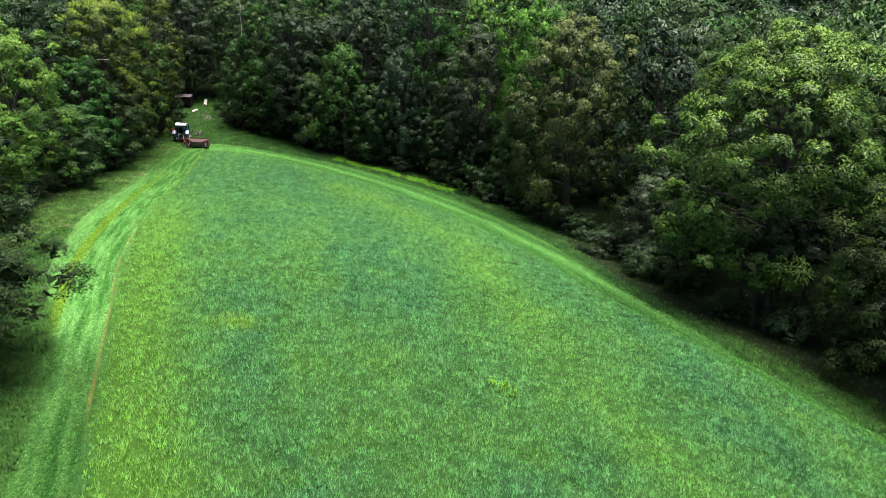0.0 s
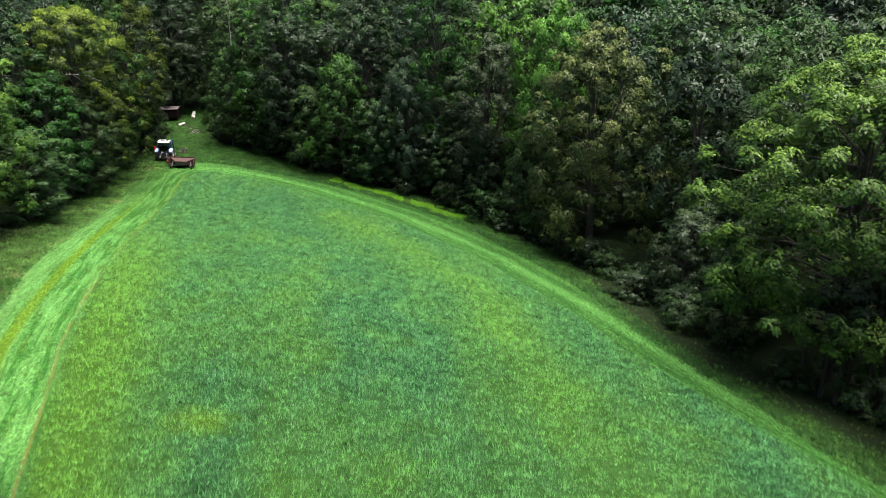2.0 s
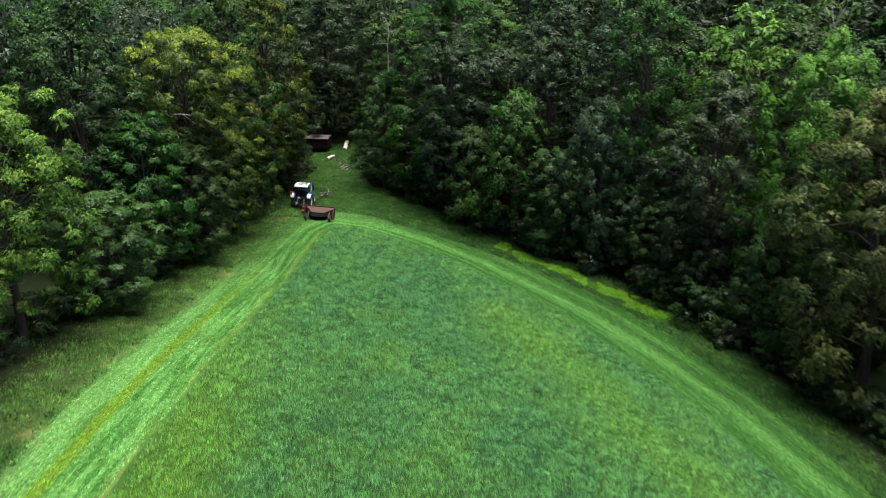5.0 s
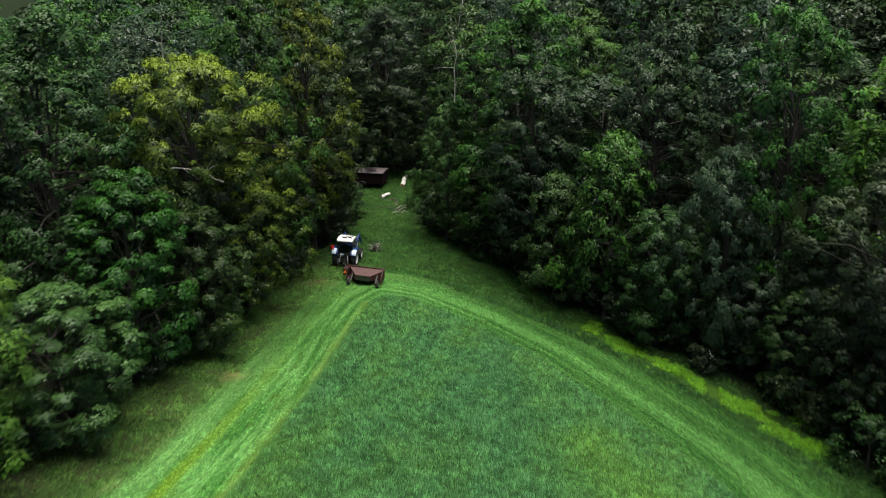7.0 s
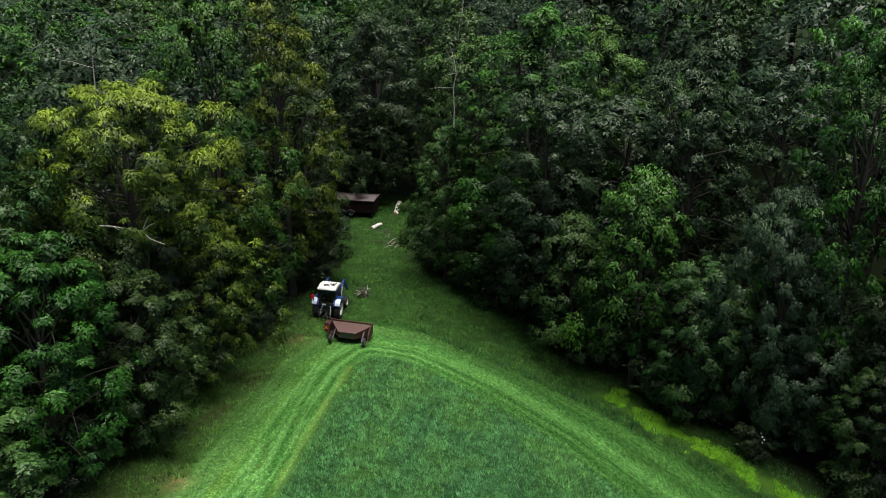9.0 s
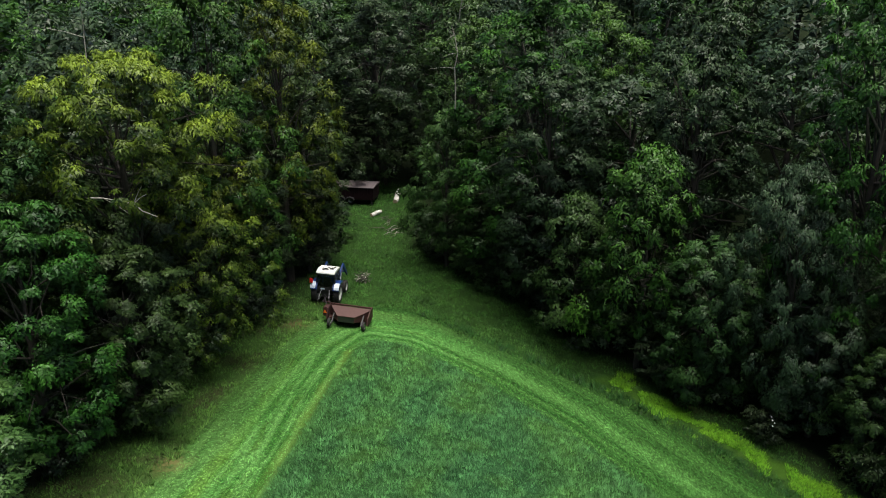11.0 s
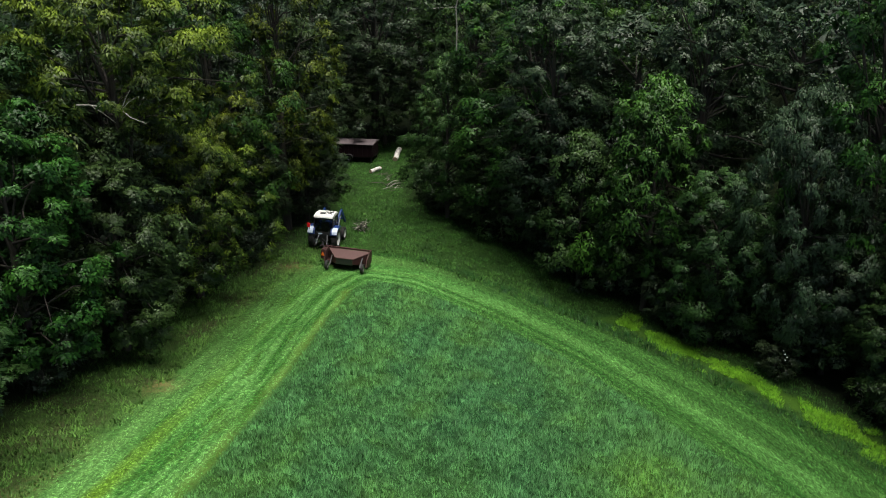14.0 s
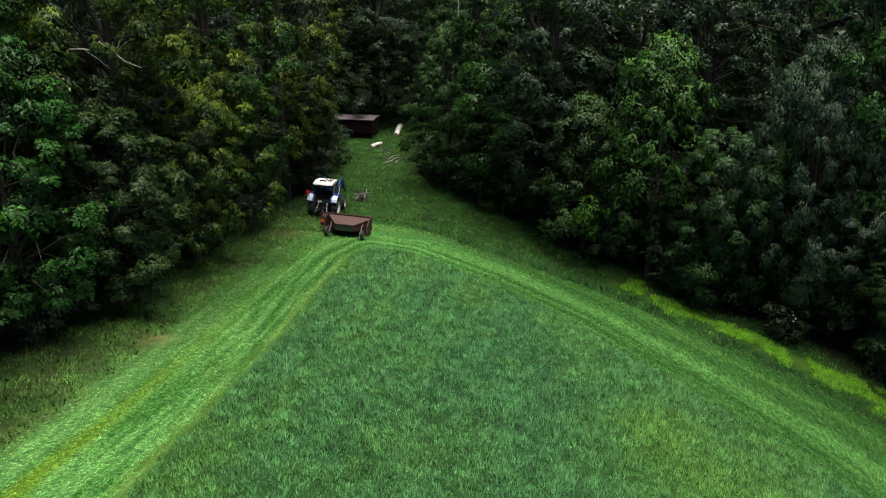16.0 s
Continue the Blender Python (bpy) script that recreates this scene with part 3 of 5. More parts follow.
def blades(rng, x, y, height, width, lean, wind=(0.0, 0.0)):
    """Single blades, one bent tip each, as triangles."""
    n = len(x)
    z = ground_z(x, y) - 0.02
    a = rng.uniform(0, 2 * np.pi, n)
    w = width * rng.uniform(0.6, 1.4, n)
    h = height * rng.uniform(0.6, 1.25, n)
    la = rng.uniform(0, 2 * np.pi, n)
    l = lean * h * rng.uniform(0.3, 1.2, n)
    base = np.stack([x, y, z], -1)
    s = np.stack([np.cos(a) * w / 2, np.sin(a) * w / 2, np.zeros(n)], -1)
    tip = base + np.stack([np.cos(la) * l + wind[0] * h, np.sin(la) * l + wind[1] * h, h], -1)
    V = np.stack([base - s, base + s, tip], 1).reshape(-1, 3)
    N = unit(np.array([0, 0, 1.0]) + rng.normal(0, 0.22, (n, 3)))
    return V, np.arange(3 * n).reshape(-1, 3), np.repeat(N, 3, 0)


def unit(v):
    return v / (np.linalg.norm(v, axis=-1, keepdims=True) + 1e-9)


def tufts(rng, x, y, per, r, height, width, lean):
    """Small clumps of blades that lean outward together."""
    n = len(x)
    tone = np.clip(rng.normal(0.5, 0.30, n), 0, 1)
    a0 = rng.uniform(0, 2 * np.pi, n)
    xs, ys = np.repeat(x, per), np.repeat(y, per)
    m = n * per
    a = rng.uniform(0, 2 * np.pi, m)
    q = r * np.sqrt(rng.uniform(0, 1, m))
    bx, by = xs + q * np.cos(a), ys + q * np.sin(a)
    h = np.repeat(height * np.ones(n), per) * rng.uniform(0.65, 1.2, m)
    w = width * rng.uniform(0.6, 1.4, m)
    base = np.stack([bx, by, ground_z(bx, by) - 0.03], -1)
    l = h * lean
    common = np.repeat(0.45 * lean * height * np.ones(n), per)
    tip = base + np.stack([np.cos(a) * l * q / r + np.repeat(np.cos(a0), per) * common, np.sin(a) * l * q / r + np.repeat(np.sin(a0), per) * common, h], -1)
    ta = a + np.pi / 2 + rng.normal(0, 0.5, m)
    s = np.stack([np.cos(ta) * w / 2, np.sin(ta) * w / 2, np.zeros(m)], -1)
    V = np.stack([base - s, base + s, tip], 1).reshape(-1, 3)
    # blades of a tuft shade together, as a small cushion
    N = unit(np.array([0, 0, 1.0]) + 1.0 * np.stack([np.cos(a) * q / r, np.sin(a) * q / r, 0 * a], -1) + rng.normal(0, 0.16, (m, 3)))
    return V, np.arange(3 * m).reshape(-1, 3), np.repeat(tone, 3 * per), np.repeat(N, 3, 0)


def toned(me, tone):
    me.attributes.new("tone", "FLOAT", "POINT").data.foreach_set("value", np.ascontiguousarray(tone, np.float32))
    return me


def swath_way(x, y):
    """The cut stems lie along the mowing, which runs beside the hay's edge."""
    e = 0.6
    gxv = away(x + e, y, STAND) - away(x - e, y, STAND)
    gyv = away(x, y + e, STAND) - away(x, y - e, STAND)
    g = np.hypot(gxv, gyv) + 1e-6
    return -2.6 * gyv / g, 2.6 * gxv / g


PER = 4
rng = np.random.default_rng(11)
x, y = scatter(rng, 280000, -28, 27, 14, 96)
fx, fy = scatter(rng, 210000, -28, 16, 44, 94)
thick = rng.random(len(fx)) < np.clip((fy - 44) / 22, 0, 1)
fx, fy = fx[thick], fy[thick]
x, y = np.concatenate([x, fx]), np.concatenate([y, fy])
d = side(x, y, STAND)
keep = (d > 0.06) & (rng.random(len(x)) < np.clip(1.2 - 0.008 * y, 0, 1))
x, y, d = x[keep], y[keep], d[keep]
gust = np.array([noise.noise((1.3 * a, 1.3 * b, 3.0)) + 0.5 * noise.noise((0.25 * a, 0.25 * b, 7.0)) for a, b in zip(x, y)])
tall = 0.22 * (1 + 0.75 * gust) * np.clip(0.6 + d * 0.5, 0.6, 1)
far_end = y + rng.normal(0, 5, len(y)) > 56
order = np.argsort(far_end, kind="stable")
x, y, d, gust, tall, far_end = (v[order] for v in (x, y, d, gust, tall, far_end))
cut_at = int((~far_end).sum())
close, beyond = (tufts(rng, x[k], y[k], PER, r, tall[k] * 0.8, w, 0.6) for k, r, w in ((slice(0, cut_at), 0.065, 0.030), (slice(cut_at, None), 0.07, 0.036)))
V, F, tone, N = np.vstack([close[0], beyond[0]]), np.arange(3 * PER * len(x)).reshape(-1, 3), np.concatenate([close[2], beyond[2]]), np.vstack([close[3], beyond[3]])
# clumps of lighter and darker hay, a hand to a stride across
clump = np.array([1.15 * noise.noise((3.4 * a, 3.4 * b, 5.0)) + 0.45 * noise.noise((1.3 * a, 1.3 * b, 8.0)) for a, b in zip(x, y)])
tone = np.clip(np.repeat((0.42 + 0.13 * np.clip((y - 40) / 30, 0, 1)), 3 * PER) * (tone - 0.5) + 0.53 + np.repeat(clump * (0.45 + 0.25 * np.clip((y - 40) / 30, 0, 1)), 3 * PER), 0, 1.15)
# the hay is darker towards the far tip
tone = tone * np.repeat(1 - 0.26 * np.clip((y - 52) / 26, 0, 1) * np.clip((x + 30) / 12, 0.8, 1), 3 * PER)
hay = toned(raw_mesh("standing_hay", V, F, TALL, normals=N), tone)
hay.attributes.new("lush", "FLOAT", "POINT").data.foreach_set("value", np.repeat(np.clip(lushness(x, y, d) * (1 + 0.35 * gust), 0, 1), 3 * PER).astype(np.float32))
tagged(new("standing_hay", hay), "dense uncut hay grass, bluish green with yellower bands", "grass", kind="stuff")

x, y = scatter(rng, 1500000, -33, 30, 16, 101)
sd = side(x, y, STAND)
keep = (side(x, y, CUT) > rng.uniform(-0.2, 0.9, len(x))) & (sd < np.where((x < -10.5 - 0.2 * (y - 24)) & (y < 92), np.where(y < 54, -0.16, -0.08), 0.05))
x, y, sd = x[keep], y[keep], sd[keep]
V, F, N = blades(rng, x, y, 0.045, 0.026, 2.0, swath_way(x, y))
me = raw_mesh("mown_hay", V, F, MOWN, normals=N)
me.attributes.new("across", "FLOAT", "POINT").data.foreach_set("value", np.repeat(-sd, 3).astype(np.float32))
me.attributes.new("fresh", "FLOAT", "POINT").data.foreach_set("value", np.repeat(freshness(x, y), 3).astype(np.float32))
tagged(new("mown_hay", me), "pale freshly cut hay lying in swaths", "cut grass", kind="stuff")

x, y = scatter(rng, 560000, -40, 36, 18, 122)
wd = side(x, y, WOOD)
# grass thins out over the painted shade strip on the right
keep = (np.hypot(x + 28.8, (y - 76.5) / 1.5) > 0.4 * rng.uniform(0.6, 1.4, len(x))) & (side(x, y, CUT) < 0.2) & (wd > -1.5) & (rng.random(len(x)) < np.clip(0.4 + 0.35 * (wd - 3.5 * np.clip((x - 8) / 5, 0, 1)), 0.06, 0.8))
x, y, wd = x[keep], y[keep], wd[keep]
tuft = np.array([noise.noise((0.6 * a, 0.6 * b, 9.0)) for a, b in zip(x, y)])
lime = away(x, y, LIME_LINE) < 0.55 + 1.5 * tuft
xr, yr, tr = x[~lime], y[~lime], tuft[~lime]
# right margin gets the darker weed colour, standing in for shade under the trees
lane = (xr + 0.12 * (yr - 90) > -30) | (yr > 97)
for nm, sel, mat, words in (("rough_grass", lane, WEED_SHADED, "lush rough grass between the hay and the woods, darkened for tree shade"), ("field_margin", ~lane, OLIVE, "olive weedy margin along the foot of the woods")):
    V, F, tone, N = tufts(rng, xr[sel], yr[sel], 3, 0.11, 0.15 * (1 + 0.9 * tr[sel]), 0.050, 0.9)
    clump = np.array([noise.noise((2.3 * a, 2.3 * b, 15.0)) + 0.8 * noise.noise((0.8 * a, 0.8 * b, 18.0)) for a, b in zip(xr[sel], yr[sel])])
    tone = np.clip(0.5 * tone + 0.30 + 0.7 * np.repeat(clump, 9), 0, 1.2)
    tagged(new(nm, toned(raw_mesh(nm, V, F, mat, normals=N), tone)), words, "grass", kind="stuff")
x, y = scatter(rng, 62000, -14, 6, 79, 97)
away_l = away(x, y, LIME_LINE)
gap = np.array([noise.noise((0.55 * a, 0.55 * b, 4.0)) + 0.5 * noise.noise((1.6 * a, 1.6 * b, 2.0)) for a, b in zip(x, y)])
keep = (away_l < 0.58 + 0.35 * np.clip((x + 8) / 6, 0, 1.4) + 2.0 * gap) & (np.abs(x + 4.4) > 0.5) & (side(x, y, CUT) < -0.35) & (rng.random(len(x)) < 0.85)
x, y = x[keep], y[keep]
V, F, tone, N = tufts(rng, x, y, 5, 0.13, 0.15, 0.05, 0.9)
tagged(new("lime_weeds", toned(raw_mesh("lime_weeds", V, F, LIME, normals=N), tone)), "lime-green weeds in a band before the woods", "weeds", kind="stuff")

# a ridge of taller, darker grass that the mower left along the outside of the ring
# its very dark green also paints the shadow along that edge
x, y = scatter(rng, 60000, -26, 22, 36, 99)
ridge_d = side(x, y, CUT)
gap = np.array([noise.noise((0.4 * a, 0.4 * b, 12.0)) for a, b in zip(x, y)])
keep = (ridge_d < 0.05 + 0.2 * gap) & (ridge_d > -0.75 + 0.5 * gap) & (x > -10.5 - 0.2 * (y - 24))
x, y, gap = x[keep], y[keep], gap[keep]
V, F, tone, N = tufts(rng, x, y, 5, 0.12, 0.30 * (1 + 0.8 * gap), 0.045, 0.7)
tagged(new("edge_grass", toned(raw_mesh("edge_grass", V, F, DARKGRASS, normals=N), tone)), "dark taller grass left uncut beside the mown ring", "grass", kind="stuff")


# ---------------------------------------------------------------- trees
def lobes(d, seed, freq=1.7):
    return np.array([noise.noise((freq * a + seed * 7.3, freq * b - seed * 3.1, freq * c + seed)) for a, b, c in d])


def leaf_blades(rng, pos, axis, normal, length, width):
    """One pointed blade a leaf."""
    n = len(pos)
    axis = unit(axis)
    s = unit(np.cross(axis, normal))
    L = (length * rng.uniform(0.6, 1.4, n))[:, None]
    W = (width * rng.uniform(0.7, 1.3, n))[:, None]
    V = np.stack([pos - s * W / 2, pos + s * W / 2, pos + axis * L], 1).reshape(-1, 3)
    return V, np.arange(3 * n).reshape(-1, 3)


def tree_meshes(seed, H, R, hb, boughs, sprays, leaves, leaf=0.36, slim=0.5, droop=0.3, peak=0.0, size=0.32, knob=0.6, top_light=0.0):
    """Trunk with limbs, and a crown of separate boughs on an uneven dome, each an umbrella of leafy sprays. Returns two meshes."""
    rng = np.random.default_rng(seed)
    hc = hb + (H - hb) * (0.50 - 0.14 * peak)
    d = []
    for i in range(boughs):
        cand = unit(rng.normal(0, 1, (14, 3)) + np.array([0, 0, 0.2]))
        cand = cand[cand[:, 2] > -0.88] if (cand[:, 2] > -0.88).any() else cand
        if d:
            gap = (1 - cand @ np.array(d).T).min(1)
            d.append(cand[int(gap.argmax())])
        else:
            d.append(cand[0])
    d = np.array(d)
    rl = R * size * rng.uniform(0.62, 1.4, boughs)
    up, down = H - hc - R * size * 0.5, hc - hb
    rad = 0.86 + 0.50 * lobes(d, seed) + rng.uniform(-0.26, 0.10, boughs)
    rad = np.where(rng.random(boughs) < 0.16, rad * 0.6, rad)
    taper = 1 - peak * np.clip(d[:, 2], 0, 1) ** 0.7 * 0.5
    reach = R * rad * taper - 0.35 * rl
    reach = reach * np.where(d[:, 2] < 0, (1 - d[:, 2] ** 2) ** -0.34, 1)
    c = d * np.stack([reach, reach, np.where(d[:, 2] > 0, up, down) * (0.6 + 0.4 * rad)], -1) + np.array([0, 0, hc])
    out = unit(np.stack([d[:, 0], d[:, 1], 0 * d[:, 0]], -1))
    pos, ax, no, paleness, sh = [], [], [], [], []
    for ci, oi, di, r_l in zip(c, out, d, rl):
        m = max(5, int(sprays * (r_l / (R * size)) ** 1.6))
        sd = unit(rng.normal(0, 0.75, (m, 3)) + np.array([0, 0, 0.40]) + 0.8 * di)
        sp = ci + sd * r_l * rng.uniform(0.5, 1.0, (m, 1)) * np.array([1.1, 1.1, 0.8])
        rs = r_l * rng.uniform(0.26, 0.5, m)
        n = leaves * m
        k = np.repeat(np.arange(m), leaves)
        a = rng.uniform(0, 2 * np.pi, n)
        r = rng.uniform(0, 1, n) ** 0.6
        hor = np.stack([np.cos(a), np.sin(a), np.zeros(n)], -1)
        # a spray is a small rosette, tipped outward, its leaves radiating and hanging over the rim
        tip = sd[k] * np.array([1, 1, 0])
        dome = np.sqrt(1 - 0.96 * r * r)
        lift = knob * dome - 0.45 * (hor * tip).sum(1) * r + rng.normal(0, 0.12, n)
        p = sp[k] + (hor * 0.85 * r[:, None] + np.array([0, 0, 1.0]) * lift[:, None]) * rs[k][:, None]
        pos.append(p)
        # shoots of this year: whole boughs and single sprays; upward sprays also painted paler as top light
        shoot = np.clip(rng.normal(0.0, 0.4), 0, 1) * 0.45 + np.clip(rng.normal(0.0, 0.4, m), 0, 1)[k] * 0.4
        paleness.append(np.clip(shoot + top_light * (0.35 + 0.75 * np.clip(di[2] + 0.25, 0, 1)) * np.clip(sd[:, 2] * 1.7 - 0.7, -0.2, 1)[k] * rng.uniform(0.5, 1, m)[k], 0, 1))
        upv = np.array([0, 0, 1.0])
        ax.append(hor * (0.35 + dome[:, None]) + tip * 0.35 - upv * (knob * r[:, None] + droop * 0.6) + rng.normal(0, 0.34, (n, 3)))
        # leaves of a spray shade together, as rounded cushions on the bough
        cap = unit(hor * r[:, None] + upv * (0.25 + dome[:, None]) + 0.4 * tip)
        sh.append(unit(0.45 * cap + 0.8 * unit(p - ci) + 0.35 * np.array([di[0], di[1], max(di[2], -0.05)]) + rng.normal(0, 0.22, (n, 3))))
        no.append(tip * 0.35 + hor * (knob * r)[:, None] + upv * (0.25 + dome[:, None]) + rng.normal(0, 0.3, (n, 3)))
    # older, larger leaves in the shade inside each bough
    inner = max(5, leaves // 2)
    ip = np.repeat(c, inner, 0) + unit(rng.normal(0, 1, (inner * boughs, 3))) * (np.repeat(rl, inner) * rng.uniform(0.1, 0.55, inner * boughs))[:, None]
    pos.append(ip)
    ax.append(rng.normal(0, 1, ip.shape) * np.array([1, 1, 0.5]))
    no.append(rng.normal(0, 1, ip.shape) + np.array([0, 0, 0.8]))
    sh.append(unit(np.repeat(d, inner, 0) + rng.normal(0, 0.3, ip.shape)))
    paleness.append(np.zeros(len(ip)))
    big = np.concatenate([np.ones(sum(len(q) for q in pos[:-1])), np.full(len(ip), max(1.0, 0.5 * R * size / leaf))])
    V, F = leaf_blades(rng, np.vstack(pos), np.vstack(ax), np.vstack(no), leaf * big, leaf * slim * big)
    crown = raw_mesh("crown", V, F, LEAF["green"], normals=np.repeat(np.vstack(sh), 3, 0))
    crown.attributes.new("young", "FLOAT", "POINT").data.foreach_set("value", np.repeat(np.concatenate(paleness), 3).astype(np.float32))
    # trunk and limbs
    pieces = []
    lean = rng.normal(0, 0.25, 2)
    tz = np.linspace(-0.3, 1, 7)
    top = hc + up * 0.55
    spine = np.stack([lean[0] * tz ** 2 + 0.12 * np.sin(3 * tz + seed), lean[1] * tz ** 2, top * tz], -1)
    r0 = 0.020 * H
    pieces.append(tube_arrays(spine, r0 * np.array([1.5, 1.15, 0.98, 0.85, 0.65, 0.42, 0.15]), 9))
    for i in range(0, len(c), 3):
        s = rng.uniform(0.35, 0.9)
        a = np.array([np.interp(s, tz, spine[:, j]) for j in range(3)])
        a[2] = min(a[2], c[i][2] - 0.2) if c[i][2] > hb else a[2] * 0.8
        s = a[2] / top
        a[0], a[1] = np.interp(s, tz, spine[:, 0]), np.interp(s, tz, spine[:, 1])
        m = (a + c[i]) / 2 + np.array([0, 0, 0.35]) + rng.normal(0, 0.2, 3)
        pieces.append(tube_arrays([a, m, c[i]], r0 * np.array([0.26, 0.14, 0.03]), 5))
    V, F = join(pieces)
    return raw_mesh("trunk", V, F, BARK, True), crown


def plant(meshes, x, y, m_scale, colour, turn, label, category="tree", group="", name="tree", sink=0.0):
    ob = new(name)
    ob.matrix_basis = Matrix.LocRotScale((x, y, gz(x, y) - sink), Euler((0, 0, turn)), m_scale)
    ob.empty_display_size = 0.2
    for me, nm in zip(meshes, ("trunk", "crown")):
        o = under(new(nm, me), ob)
        if nm == "crown":
            o.material_slots[0].link = "OBJECT"
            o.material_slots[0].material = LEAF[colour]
    return tagged(ob, label, category, group)


WORDS = {
    "bright": "broad leafy tree with fresh green foliage", "olive": "rounded tree with olive-green blossomy foliage",
    "yellow": "tree with drooping yellow-green leaf tips", "dark": "tall dark green woodland tree",
    "green": "mid-green leafy woodland tree", "blue": "bluish-green leafy tree at the wood's edge", "oak": "oak with small dull olive leaves",
}
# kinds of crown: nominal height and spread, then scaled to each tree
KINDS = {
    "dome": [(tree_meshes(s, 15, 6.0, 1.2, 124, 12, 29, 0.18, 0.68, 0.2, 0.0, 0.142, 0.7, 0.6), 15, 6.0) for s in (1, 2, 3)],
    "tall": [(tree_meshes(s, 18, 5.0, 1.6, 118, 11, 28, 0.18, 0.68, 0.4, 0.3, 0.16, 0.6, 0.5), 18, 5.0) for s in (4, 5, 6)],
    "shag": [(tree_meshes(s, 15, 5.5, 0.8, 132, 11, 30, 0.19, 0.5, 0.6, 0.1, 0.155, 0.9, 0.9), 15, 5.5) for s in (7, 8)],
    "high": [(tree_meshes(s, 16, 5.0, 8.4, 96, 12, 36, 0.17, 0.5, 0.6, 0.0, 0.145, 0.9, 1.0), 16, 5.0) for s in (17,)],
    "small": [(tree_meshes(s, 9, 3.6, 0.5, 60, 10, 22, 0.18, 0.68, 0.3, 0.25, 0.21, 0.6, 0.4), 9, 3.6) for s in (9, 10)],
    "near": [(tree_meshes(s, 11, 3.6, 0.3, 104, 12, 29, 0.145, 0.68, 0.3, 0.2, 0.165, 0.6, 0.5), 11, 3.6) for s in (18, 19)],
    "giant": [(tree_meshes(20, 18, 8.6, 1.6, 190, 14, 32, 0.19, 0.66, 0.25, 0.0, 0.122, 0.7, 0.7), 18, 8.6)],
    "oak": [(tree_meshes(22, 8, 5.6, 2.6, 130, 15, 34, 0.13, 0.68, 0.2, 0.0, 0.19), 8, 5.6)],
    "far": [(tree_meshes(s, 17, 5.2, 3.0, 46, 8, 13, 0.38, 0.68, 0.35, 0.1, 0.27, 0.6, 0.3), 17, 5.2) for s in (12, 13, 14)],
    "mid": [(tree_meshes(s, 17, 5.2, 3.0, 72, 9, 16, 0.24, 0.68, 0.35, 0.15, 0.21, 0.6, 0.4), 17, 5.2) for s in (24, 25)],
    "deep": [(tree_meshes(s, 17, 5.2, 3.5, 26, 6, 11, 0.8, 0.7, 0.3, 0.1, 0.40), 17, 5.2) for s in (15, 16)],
}
